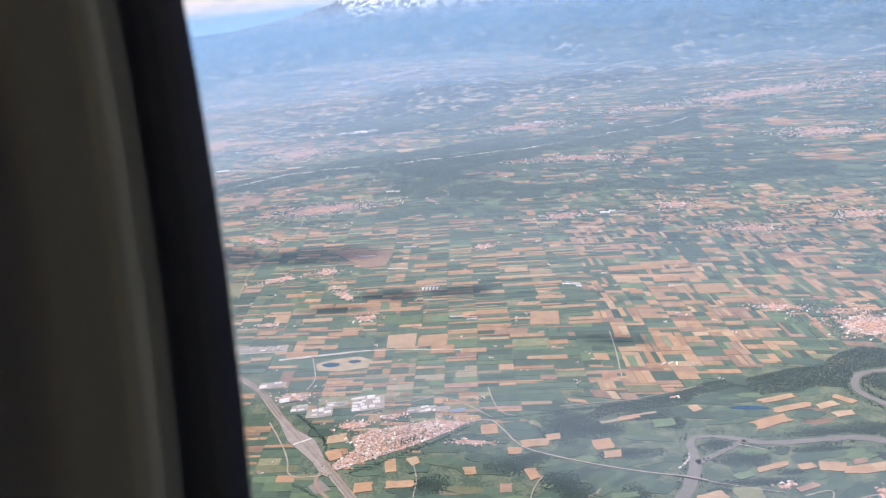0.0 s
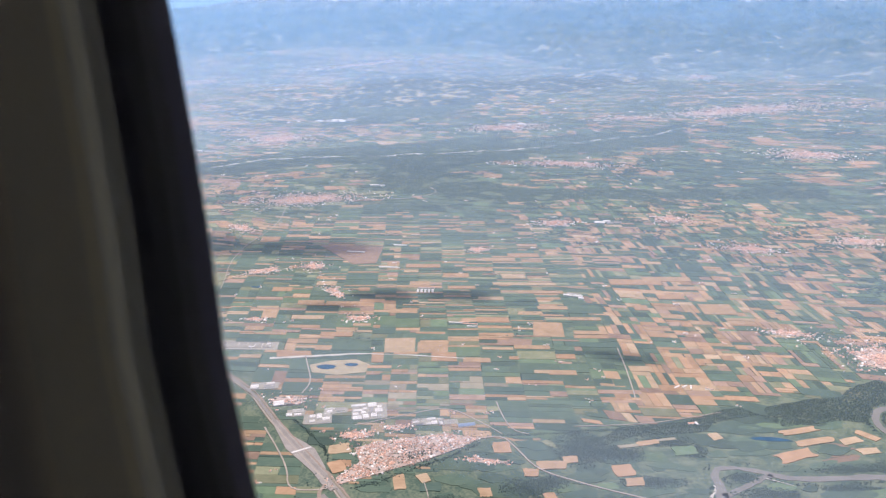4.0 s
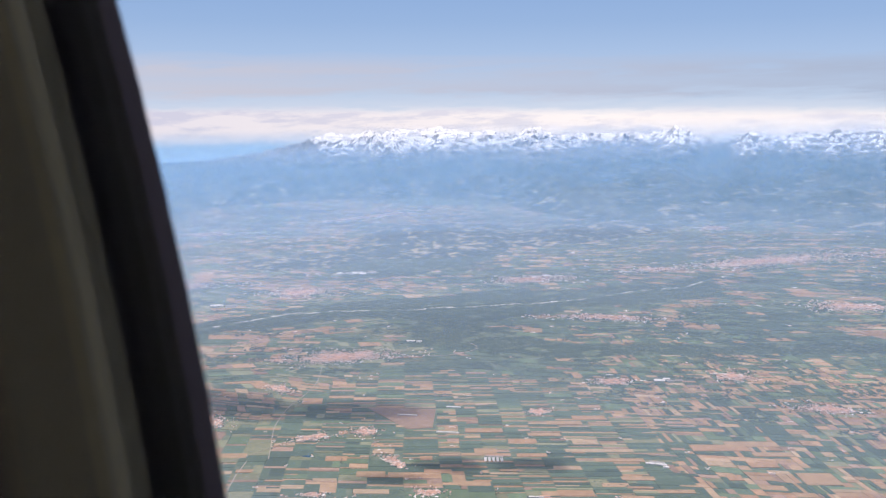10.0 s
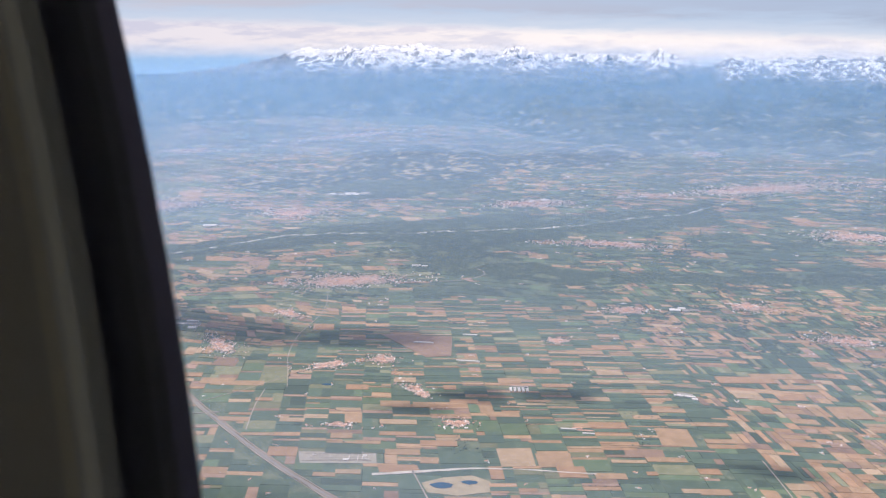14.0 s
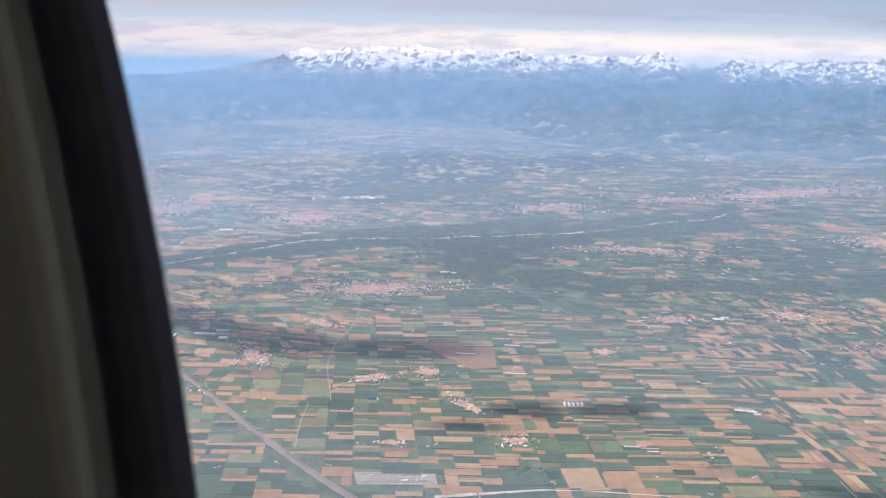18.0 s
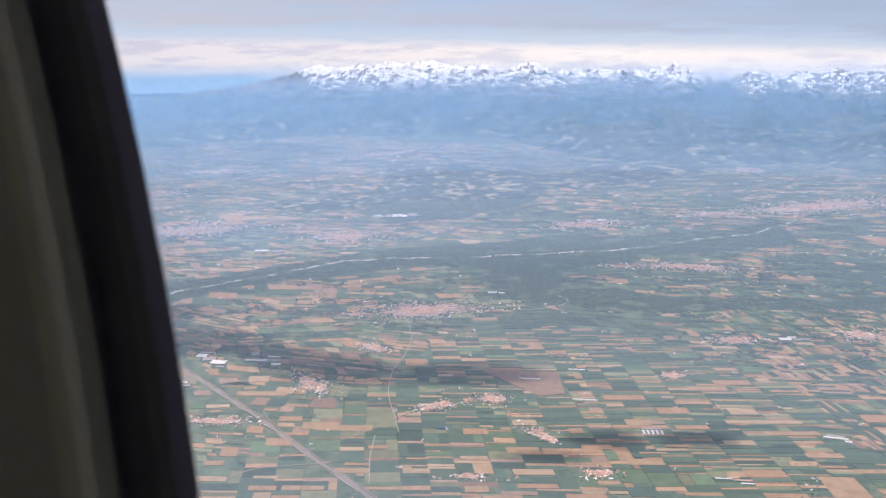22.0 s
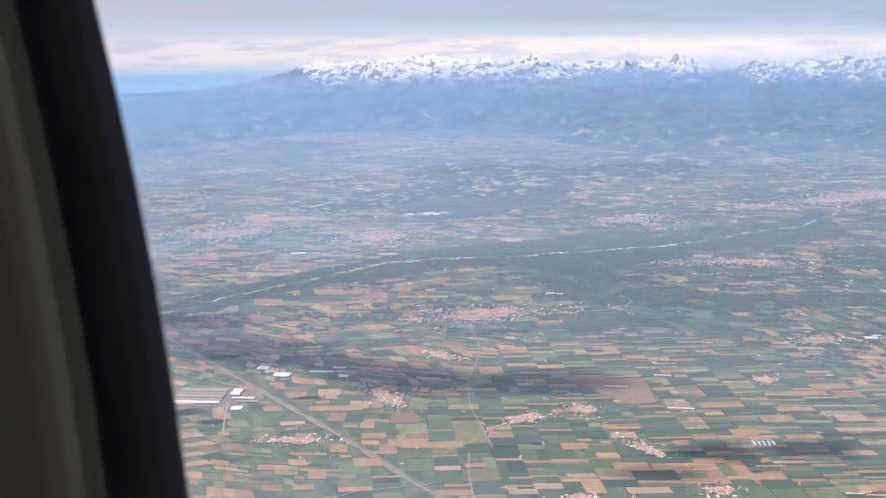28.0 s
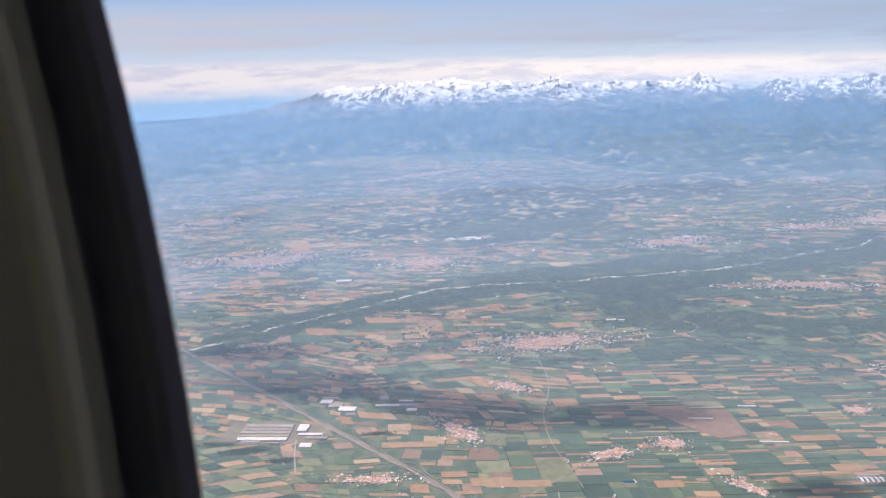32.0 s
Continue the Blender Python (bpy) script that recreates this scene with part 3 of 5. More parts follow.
STRIPS_WEST = [
    (-107, 103.8, 2, 0.94), (-100.8, 104, 3.1, 1.32), (-102.2, 96.4, 1.3, 1.35), (-97, 105, 4.8, 1.02), (-78.7, 98, 2, 0.7), (-80.6, 101.4, 1.7, 0.28), (-68.4, 97.3, 1.7, 0.89), (-87.6, 95.7, 1.9, 0.45),
    (-90.3, 86.1, 3, 0.68), (-97.2, 86.1, 1.8, 0.43), (-115.8, 88.2, 1.3, 0.89), (-107.1, 85.8, 1.5, 0.75), (-107.6, 89.7, 1.3, 1.54), (-106.7, 80, 2, 0.56), (-103.6, 82.2, 2, 0.79), (-95.4, 83.4, 2, 0.66),
    (-87.2, 93.6, 2.6, 0.79), (-88.1, 101.9, 1.5, 0.66), (-118.8, 110.1, 4.6, 1.09), (-124, 115.3, 2, 1.45), (-102, 136.6, 2.2, 1.91)]
STRIPS_EAST = [
    (-16.6, 123.8, 2.8, 0.72), (-15.9, 122.2, 2.8, 0.61), (-22.6, 113.9, 2.9, 0.7), (-27.2, 110.8, 2.5, 0.48), (-29.6, 113.8, 2.6, 0.4), (-20, 128.6, 2.9, 0.61), (-18.6, 149.8, 5, 1.49), (-14.1, 154.1, 4.6, 1.28),
    (-17.6, 142.6, 1.5, 1.18), (-10.2, 145.5, 2.4, 0.97), (-9.7, 150.9, 3.4, 0.94), (-13.2, 138.1, 1.2, 1.14), (-1.2, 143.8, 2.8, 2.38), (-4.8, 115, 1.5, 0.9), (-16.4, 113.4, 1.5, 0.82), (-28, 105.4, 2.2, 0.84),
    (-33.2, 103.9, 2, 1.58), (-14.4, 108.1, 2.1, 0.72), (-17.3, 106.8, 1.1, 0.53), (-23.2, 108.9, 0.8, 0.52)]
STRIPS_SOUTH = [
    (-57.3, 97.3, 2.6, 0.85), (-54, 102.3, 2.8, 0.9), (-52.5, 96.9, 1.3, 0.83), (-73.2, 105.6, 2.1, 0.54), (-77.2, 113.8, 2, 1.07), (-63.6, 113, 1.4, 0.96), (-73, 88.8, 2.2, 1.46), (-63.4, 86.3, 1.6, 0.54),
    (-60.9, 88.6, 1.8, 0.64), (-42.4, 98.5, 1, 1.8), (-49.8, 119.6, 2.1, 0.27), (-25.5, 127.3, 2.1, 0.36)]
# single fields by the river and by the town: x, y, half length, half width, turn, crop
RIVERSIDE = [
    (19.7, 108.0, 2.6, 0.6, 44, 3), (22.1, 106.3, 2.5, 0.7, 46, 3), (25.8, 108.7, 1.5, 0.7, 51, 4), (27.6, 111.1, 0.6, 1.5, 77, 3), (20.6, 101.7, 2.6, 1.1, 51, 6),
    (29.6, 94.3, 1.5, 1.0, 24, 3), (33.8, 96.1, 2.7, 0.8, 38, 4), (23.6, 91.5, 2.0, 0.5, 49, 3), (3.4, 87.8, 1.2, 1.2, 40, 6), (5.4, 86.2, 1.1, 0.9, 35, 3),
    (10.8, 101.2, 0.7, 0.8, 50, 4), (28.0, 88.9, 1.3, 0.5, 54, 5), (19.3, 82.8, 1.6, 0.8, 48, 4), (22.6, 85.1, 1.5, 1.1, 33, 7), (10.4, 78.8, 1.6, 0.5, 33, 2), (3.7, 95.3, 1.6, 0.5, 45, 3)]
MEADOWSIDE = [(28.2, 107.2, 1.3, 0.7, 40, 4), (8.4, 95.9, 1.5, 1.0, 40, 2), (32.3, 95.0, 1.6, 0.8, 30, 6), (26.9, 93.2, 1.0, 0.6, 40, 3), (21.2, 88.4, 1.2, 0.6, 47, 2), (1.8, 93.4, 1.3, 0.35, 42, 8), (5.6, 97.4, 1.2, 0.3, 42, 8)]
TOWNSIDE = [
    (-12.1, 85.0, 1.1, 1.4, 36, 6), (-9.0, 75.3, 0.8, 0.9, 41, 3), (-2.9, 74.0, 0.8, 0.9, 28, 5), (-1.6, 78.1, 0.8, 1.2, 51, 6), (-19.2, 66.3, 1.3, 1.1, 35, 6),
    (-15.4, 69.0, 1.8, 0.8, 32, 3), (-19.1, 71.8, 0.7, 1.6, 41, 3), (-17.0, 74.0, 0.7, 0.9, 56, 4), (-30.3, 74.0, 1.4, 1.1, 41, 4), (-27.9, 70.6, 0.9, 1.3, 59, 6),
    (-4.7, 84.4, 1.7, 0.9, 30, 3), (-6.2, 81.7, 0.9, 0.8, 29, 6), (-3.2, 86.8, 0.9, 0.7, 32, 3), (-15.2, 72.9, 1.2, 0.9, 36, 1)]


def turned(x, y, a, b, turn):
    """A field with bent sides and blunt corners."""
    c, s = math.cos(radians(turn)), math.sin(radians(turn))
    ring = []
    for ux, uy, vx, vy in ((1, 0, 0, -1), (0, 1, 1, 0), (-1, 0, 0, 1), (0, -1, -1, 0)):
        for k in (-0.9, -0.35, 0.3, 0.88):
            out = 1 + 0.30 * noise.noise(Vector((x + 0.8 * k * a, y + vx + 2 * vy, 2.5)))
            p, q = a * (ux * k + vx * out), b * (uy * k + vy * out)
            ring.append((x + p * c - q * s, y + p * s + q * c))
    return ring


def strip_field(x, y, a, b, k):
    rng = random.Random(k)
    run, rise = EAST * a, NORTH * b
    return [(x + run.x * u + rise.x * v + rng.uniform(-0.06, 0.06), y + run.y * u + rise.y * v + rng.uniform(-0.06, 0.06)) for u, v in ((-1, -1), (1, -1), (1, 1), (-1, 1))]


MARKED += [(strip_field(*spec, k), (3, 6, 3, 4, 6)[k % 5]) for k, spec in enumerate(STRIPS_MIDDLE + STRIPS_WEST + STRIPS_EAST + STRIPS_SOUTH)]
MARKED += [(turned(*spec[:5]), spec[5]) for spec in RIVERSIDE + MEADOWSIDE + TOWNSIDE]
STRETCHES = [(MOTORWAY, 1.9), (RIVER_A, 1.3), (RIVER_B, 1.1), (RIVER_C, 0.9), (GRAVEL_A, 2.2), (GRAVEL_B, 1.6)]


def in_town(x, y, grow=1.0):
    for tx, ty, a, b, turn, _ in TOWNS:
        if abs(x - tx) < a * 1.1 and abs(y - ty) < a * 1.1 + 2:
            c, s = math.cos(radians(turn)), math.sin(radians(turn))
            p, q = (x - tx) * c + (y - ty) * s, -(x - tx) * s + (y - ty) * c
            if (p / a) ** 2 + (q / b) ** 2 < grow:
                return True
    return False


def taken(x, y):
    if in_town(x, y, 0.75) or any(inside(x, y, m) for m, _ in MARKED) or inside(x, y, QUARRY) or inside(x, y, STATION):
        return True
    return inside(x, y, RIVERLAND) or any(inside(x, y, w) for w in WOODS_AND_SHADE) or any(off_line(x, y, line) < gap for line, gap in STRETCHES)


def crop_at(x, y, rng):
    """Which crop grows at a place: mostly green in the middle of the plain, ripe and cut grain to the east."""
    patch = noise.noise(Vector((x * 0.035, y * 0.035, 3.1)))
    fine_patch = noise.noise(Vector((x * 0.12, y * 0.12, 8.7)))
    d = math.hypot(x, y)
    if inside(x, y, MOSAIC):
        return rng.choice((8, 8, 7, 5, 3, 6, 0, 0, 8, 2))
    side = (x + 50) * 0.83 + (y - 178) * 0.56          # over zero: the eastern grain country
    tan_share = 0.40 + 0.15 * patch + 0.40 * fine_patch
    if side > 0 and y > 108:
        tan_share += 0.06
    if heartland(x, y):
        tan_share -= 0.12
    if y < 96 and -62 < x < 10:
        tan_share += 0.12
    if 85 < y < 112 and -42 < x < 5:
        tan_share += 0.08
    if (114 < y < 176 and x < -28) or (y < 114 and x < -56):
        tan_share += 0.12
    if -2 < x and 98 < y < 130:
        tan_share += 0.12
    if x < -100 and y < 175:
        tan_share += 0.05
    if d > 190:
        wide = noise.noise(Vector((x * 0.045, y * 0.045, 7.3))) + 0.6 * noise.noise(Vector((x * 0.13, y * 0.13, 2.9)))
        tan_share = max(0.10, min(0.85, 0.34 + 1.1 * wide + (0.30 if x < -140 else -0.14 if d > 225 else 0.0)))
    if inside(x, y, TERRACE):
        tan_share = 0.75
    if rng.random() < tan_share:
        return rng.choice((3, 3, 3, 4, 6, 6, 5) if rng.random() < 0.8 else (5, 5, 7))
    return rng.choice((0, 0, 1, 2, 7, 7, 7) if x < -100 else (0, 0, 0, 0, 1, 1, 0, 0, 2, 7) if side < 0 else (0, 0, 1, 1, 0, 2, 7))


def bend(x, y, w):
    return x + w * noise.noise(Vector((x * 0.03, y * 0.03, 1))), y + w * noise.noise(Vector((x * 0.03, y * 0.03, 5)))


def heartland(x, y):
    """The old square-set lanes in the middle of the plain."""
    side = (x + 50) * 0.83 + (y - 178) * 0.56
    return side < 0 and y < 172 and x > -104 and not (x > -6 and y <= 104)


def grain_country(x, y):
    return (x + 50) * 0.83 + (y - 178) * 0.56 >= -3.0 and 102 < y < 225


def lay_fields():
    rng = random.Random(11)
    near, far = [], []

    def put(d, corners, crop):
        (near if d < 128 else far).append((d, corners, rng.uniform(0.02, 0.06), crop))

    def columns(run, rise, here, widths, ripe, green, split, warp, across=0.0):
        """Columns of strips between straight lanes."""
        a = -260.0
        while a < 260:
            column = rng.uniform(*widths)
            b = -60.0
            while b < 330:
                mid = run * (a + column / 2) + rise * (b + 1)
                d = math.hypot(mid.x + 20, mid.y)
                crop = crop_at(mid.x, mid.y, rng)
                thin = 0.62 if 116 < mid.y < 172 and -92 < mid.x < -22 else 1.0
                broad = 0.75 if mid.y < 106 and mid.x > -46 else 1.35 if mid.y < 114 and crop not in (3, 4, 5, 6) else 1.0
                step = (rng.uniform(*ripe) if crop in (3, 4, 5, 6) else rng.uniform(*green)) * thin * broad
                if here(mid.x, mid.y) and in_sight(mid.x, mid.y):
                    cut = [0.0, column]
                    if rng.random() < across:
                        # a block of narrow strips that run the other way
                        step = rng.uniform(2.2, 4.6)
                        cut = [column * k / 4 + (rng.uniform(-0.2, 0.2) if 0 < k < 4 else 0.0) for k in range(5)]
                    elif rng.random() < (0.55 if mid.y < 106 and mid.x > -46 else split):
                        cut.insert(1, column * rng.uniform(0.25, 0.75))
                    for c0, c1 in zip(cut, cut[1:]):
                        spot = run * (a + (c0 + c1) / 2) + rise * (b + step / 2)
                        if taken(spot.x, spot.y):
                            continue
                        corners = []
                        for p, q in ((c0 + 0.04, 0.02), (c1 - 0.04, 0.02), (c1 - 0.04, step - 0.02), (c0 + 0.04, step - 0.02)):
                            k = run * (a + p + rng.uniform(-0.05, 0.05)) + rise * (b + q + rng.uniform(-0.04, 0.04))
                            corners.append(bend(k.x, k.y, warp))
                        put(d, corners, crop if c0 == 0 else crop_at(spot.x, spot.y, rng))
                b += step
            a += column

    columns(EAST, NORTH, heartland, (3.9, 6.8), (0.5, 1.35), (0.7, 3.0), 0.2, 0.8)
    columns(Vector((0.935, 0.354)), Vector((-0.60, 0.80)), grain_country, (2.4, 5.2), (0.7, 2.1), (0.7, 2.6), 0.45, 1.6, 0.18)

    # parishes elsewhere, each with its own lie of the land
    seeds = []
    while len(seeds) < 190:
        y = 50 + 430 * rng.random() ** 1.15
        x = rng.uniform(-58 - 1.85 * y, 55)
        east = (x + 50) * 0.83 + (y - 178) * 0.56 > 0 and y > 104
        if heartland(x, y) or grain_country(x, y) or min((math.dist((x, y), s[:2]) for s in seeds), default=99) < 7 + y * 0.045:
            continue
        turn = radians(rng.gauss(20, 9) if east and y < 240 else rng.gauss(24, 13))
        seeds.append((x, y, turn, turn + radians(rng.uniform(100, 128)), rng.uniform(0.8, 1.3)))
    for n, (sx, sy, turn, up, scale) in enumerate(seeds):
        run, rise = Vector((math.cos(turn), math.sin(turn))), Vector((math.cos(up), math.sin(up)))
        reach = 16 + sy * 0.09
        close = [s for s in seeds if math.dist(s[:2], (sx, sy)) < 2.2 * reach]
        far_off = math.hypot(sx, sy)
        grow = max(1.0, min(1.8, far_off / 165)) * scale
        b = -reach
        while b < reach:
            row = rng.uniform(1.3, 3.4) * grow
            a = -reach - rng.random() * 3
            while a < reach:
                length = rng.uniform(1.6, 4.4) * grow
                mid = Vector((sx, sy)) + run * (a + length / 2) + rise * (b + row / 2)
                mine = math.dist(mid, (sx, sy))
                if (mine < reach and in_sight(mid.x, mid.y) and mid.y < 520 and not heartland(mid.x, mid.y) and not grain_country(mid.x, mid.y)
                        and all(math.dist(mid, s[:2]) >= mine for s in close) and not taken(mid.x, mid.y)
                        and rng.random() > 0.10 + 0.22 * noise.noise(Vector((mid.x * 0.03, mid.y * 0.03, 9)))):
                    deep = row * rng.choice((1.0, 1.0, 0.5, rng.uniform(0.4, 1.0)))
                    corners = []
                    for p, q in ((0.05, 0.04), (length - 0.05, 0.04), (length - 0.05, deep - 0.04), (0.05, deep - 0.04)):
                        k = Vector((sx, sy)) + run * (a + p + rng.uniform(-0.12, 0.12) * grow) + rise * (b + q + rng.uniform(-0.08, 0.08) * grow)
                        corners.append(bend(k.x, k.y, 2.0))
                    put(math.hypot(mid.x + 20, mid.y), corners, crop_at(mid.x, mid.y, rng))
                a += length
            b += row
    # meadows of the river land, each of its own uneven outline
    for _ in range(1700):
        x, y = rng.uniform(-24, 50), rng.uniform(50, 132)
        r, long = rng.uniform(0.6, 1.9), rng.uniform(1.1, 2.6)
        turn = radians(35 + 60 * noise.noise(Vector((x * 0.06, y * 0.06, 4))))
        sides = rng.choice((4, 4, 5, 6))
        a0 = rng.uniform(0.5, 1.0)
        if not inside(x, y, RIVERLAND) or inside(x, y, RIVERWOOD) or in_town(x, y, 0.9):
            continue
        ring = []
        for k in range(sides * 3):
            w = a0 + k * 2.0944 / sides
            k1 = r * (1.0 + 0.55 * noise.noise(Vector((x + 1.3 * math.cos(w), y + 1.3 * math.sin(w), 7))))
            p, q = k1 * long * math.cos(w), k1 * 0.8 * math.sin(w)
            ring.append((x + p * math.cos(turn) - q * math.sin(turn), y + p * math.sin(turn) + q * math.cos(turn)))
        if all(off_line(u, v, line) > 1.0 for u, v in ring + [(x, y)] for line in (RIVER_A, RIVER_B)) and not any(inside(u, v, m) for u, v in ring + [(x, y)] for m, _ in MARKED):
            put(math.hypot(x + 20, y) + 25, ring, rng.choice((0, 0, 1, 2, 1, 1, 0, 1)) if rng.random() < 0.92 else rng.choice((3, 5, 8, 7)))
    for k, (poly, crop) in enumerate(MARKED):
        near.append((0.0, poly, 0.064 + 0.0002 * k, crop))
    near.sort(key=lambda r: r[0])
    far += near[300:]
    for d, corners, high, crop in near[:300]:
        h = Heap()
        h.slab(corners, -0.02, high)
        part("field", mesh_of("field", h.v, h.f, [CROPS[crop]]), ground)
    h = Heap()
    for d, corners, high, crop in far:
        h.slab(corners, -0.02, high, crop)
    tagged(part("farmland", h.mesh("farmland", CROPS), ground, "patchwork of green, tan and brown strip fields", "stuff"))
    return [(c, k) for _, c, _, k in near[:300] + far]


def rounded(points, widths):
    """The same line with its corners cut off twice."""
    rows = [(*p, w) for p, w in zip(points, widths)]
    for _ in range(2):
        cut = [rows[0]]
        for a, b in zip(rows, rows[1:]):
            cut += [tuple(0.75 * u + 0.25 * v for u, v in zip(a, b)), tuple(0.25 * u + 0.75 * v for u, v in zip(a, b))]
        rows = cut + [rows[-1]]
    return [r[:2] for r in rows], [r[2] for r in rows]


def strip_of(name, line, widths, mat, label, category, z=0.05, wobble=0.0):
    line, widths = rounded(line, widths)
    vs, fs = ribbon(line, widths, -0.02, z, random.Random(5), wobble)
    ob = part(name, mesh_of(name, vs, fs, [mat]), None, label, "structure")
    return tagged(ob, category=category)


strip_of("embankment", MOTORWAY, [0.85 if x < -50 else 1.15 for x, _ in MOTORWAY], BANKS, "brown verges of the motorway and railway", "verge", 0.065, 0.25)
strip_of("road_1", MOTORWAY, [0.36] * len(MOTORWAY), TARMAC, "grey dusty motorway across the plain", "motorway", 0.08, 0.06)
strip_of("railway", [(x + 0.19, y + 0.48) for x, y in MOTORWAY], [0.2] * len(MOTORWAY), RAILBED, "pale brown railway bed beside the motorway", "railway", 0.08, 0.06)
strip_of("verge", [(x - 0.17, y - 0.42) for x, y in MOTORWAY], [0.14] * len(MOTORWAY), LANE, "pale dusty service lane beside the motorway", "verge", 0.078, 0.06)
strip_of("road_7", [(-57.5, 89.6), (-52.6, 93.0), (-48.4, 96.3), (-42.3, 100.1), (-30, 105)], [0.5, 0.75, 0.6, 0.22, 0.14], GRAVEL, "pale concrete storage yards along the quarry track", "road", 0.09, 0.1)
strip_of("road_8", [(-53.2, 93.4), (-49.9, 90.3), (-46.0, 86.6), (-44.9, 83.2)], [0.2] * 4, LANE, "pale lane beside the quarry", "road", 0.09)
strip_of("road_2", [(-101.9, 82.4), (-100.7, 87.5), (-95.3, 91.2), (-91.1, 94.5)], [0.16] * 4, LANE, "pale country road crossing the motorway", "road", 0.1)
strip_of("road_40", [(-82.7, 91.5), (-88.0, 99.5), (-90.8, 105.2)], [0.14] * 3, LANE, "pale straight field lane", "road", 0.09)
strip_of("road_41", [(-101.7, 89.1), (-97.8, 94.1), (-94.1, 102.5), (-91.8, 109.4), (-90.1, 116.3)], [0.1] * 5, LANE, "pale country road between villages", "road", 0.09)
strip_of("road_3", [(-117.2, 158.1), (-110.0, 148.0), (-106.1, 138.6), (-104.6, 132.4), (-101.6, 126.0), (-98.2, 120.3), (-94.8, 116.1), (-91.3, 112.0), (-88.0, 107.8)], [0.11] * 9, LANE, "pale country road from the town", "road", 0.09)
strip_of("road_42", [(-122.4, 99.7), (-117.2, 103.7), (-113.7, 104.7), (-110.7, 102.0), (-106.7, 100.4)], [0.11] * 5, LANE, "pale road curving beside the motorway", "road", 0.09)
strip_of("road_4", [(-98, 178), (-92.5, 182), (-90, 190), (-96, 194)], [0.25] * 4, LANE, "pale bypass road curving past the town", "road", 0.09)
ROADS = (([(-15.6, 85.5), (-13.5, 87.5), (-10.8, 86.0), (-5.8, 82.6), (-0.1, 82.8), (3.1, 83.0), (8.9, 83.8), (13.9, 84.9)], 0.24), ([(-32.3, 79.8), (-28.9, 84.1), (-26.6, 87.3), (-23.7, 90.4), (-18.5, 89.4), (-13.7, 87.9)], 0.16),
         ([(-16.6, 73.5), (-13.9, 70.7), (-12.2, 67.5)], 0.12), ([(-0.1, 78.1), (0.0, 75.8), (1.0, 72.8), (3.4, 70.8)], 0.16), ([(-18.7, 95.2), (-15.5, 91.5), (-12.7, 89.3), (-10.6, 89.6)], 0.16),
         ([(17.6, 85.4), (22.4, 86.1), (26.1, 86.8)], 0.12), ([(28.2, 87.2), (30.2, 89.4), (30.9, 89.1), (30.9, 86.7)], 0.16), ([(31.8, 86.2), (33.8, 89.8), (36.7, 91.9), (42, 94)], 0.18),
         ([(-6.2, 94.4), (-1.8, 97.3), (1.9, 99.8), (6.8, 104.7), (9.5, 107.8)], 0.14), ([(-42.8, 73.2), (-38.1, 70.4), (-33.2, 67.3), (-30.0, 63.8), (-27.0, 65.1), (-25.2, 67.1)], 0.2))
for n, (line, width) in enumerate(ROADS):
    strip_of("road_%d" % (n + 10), line, [width] * len(line), LANE, "pale narrow country road", "road", 0.095, 0.02)
strip_of("road_9", [(-26.6, 66.8), (-26.0, 64.5), (-22.7, 62.9), (-19.2, 61.6), (-13.8, 60.3)], [0.3, 0.5, 0.5, 0.4, 0.3], RAILBED, "brown slip road beside the motorway", "road", 0.09, 0.05)
strip_of("road_6", [(-10.5, 120.3), (-6.5, 114.0), (-2, 106)], [0.18] * 3, LANE, "pale straight country lane", "road", 0.09)
strip_of("river_1", RIVER_A, [1.6] * 4 + [1.5, 1.3, 1.0, 0.8, 0.8, 0.9, 1.0, 1.1, 1.2, 1.3, 1.3, 1.4], RIVER, "grey slow river winding through meadows", "river", 0.05, 0.12)
strip_of("river_2", RIVER_B, [1.0] * len(RIVER_B), RIVER, "grey river bend among woods", "river", 0.05, 0.1)
strip_of("river_3", RIVER_C, [0.9, 0.8, 0.8, 0.7], RIVER, "grey side channel round a wooded island", "river", 0.05, 0.1)
strip_of("river_bank", [(18.7, 94.6), (20.0, 94.7), (21.8, 94.7)], [0.12] * 3, GRAVEL, "pale stone dyke along the river", "dyke", 0.12, 0.03)
strip_of("river_shoal", [(13.9, 86.6), (14.4, 88.6), (13.8, 90.2)], [0.2, 0.35, 0.15], GRAVEL, "pale gravel shoal in the river", "shoal", 0.08, 0.08)


def gravel_bars(line, seed, index):
    """Broken bars of gravel along a river."""
    rng = random.Random(seed)
    h = Heap()
    for (x0, y0), (x1, y1) in zip(line, line[1:]):
        length = math.dist((x0, y0), (x1, y1))
        t = rng.uniform(0, 0.1)
        while t < 1:
            run = rng.uniform(1.5, 5.5) / length
            if rng.random() < 0.8:
                pts = []
                for k in range(6):
                    u = min(1.0, t + run * k / 5)
                    s = 1.8 * noise.noise(Vector((x0 + (x1 - x0) * u, y0 + (y1 - y0) * u, 2)) * 0.12) + rng.uniform(-0.6, 0.6)
                    pts.append((x0 + (x1 - x0) * u - 0.7 * s, y0 + (y1 - y0) * u + s))
                vs, fs = ribbon(pts, [0.2, rng.uniform(0.4, 1.2), rng.uniform(0.4, 1.5), rng.uniform(0.3, 1.2), rng.uniform(0.3, 0.9), 0.15], -0.02, 0.09, rng, 0.2)
                h.add(vs, fs)
            t += run * rng.uniform(0.9, 1.5)
    tagged(part("riverbed_%d" % index, h.mesh("riverbed", [GRAVEL]), None, "pale gravel bars of a braided river", "structure"), category="river bed")


gravel_bars(GRAVEL_A, 3, 1)
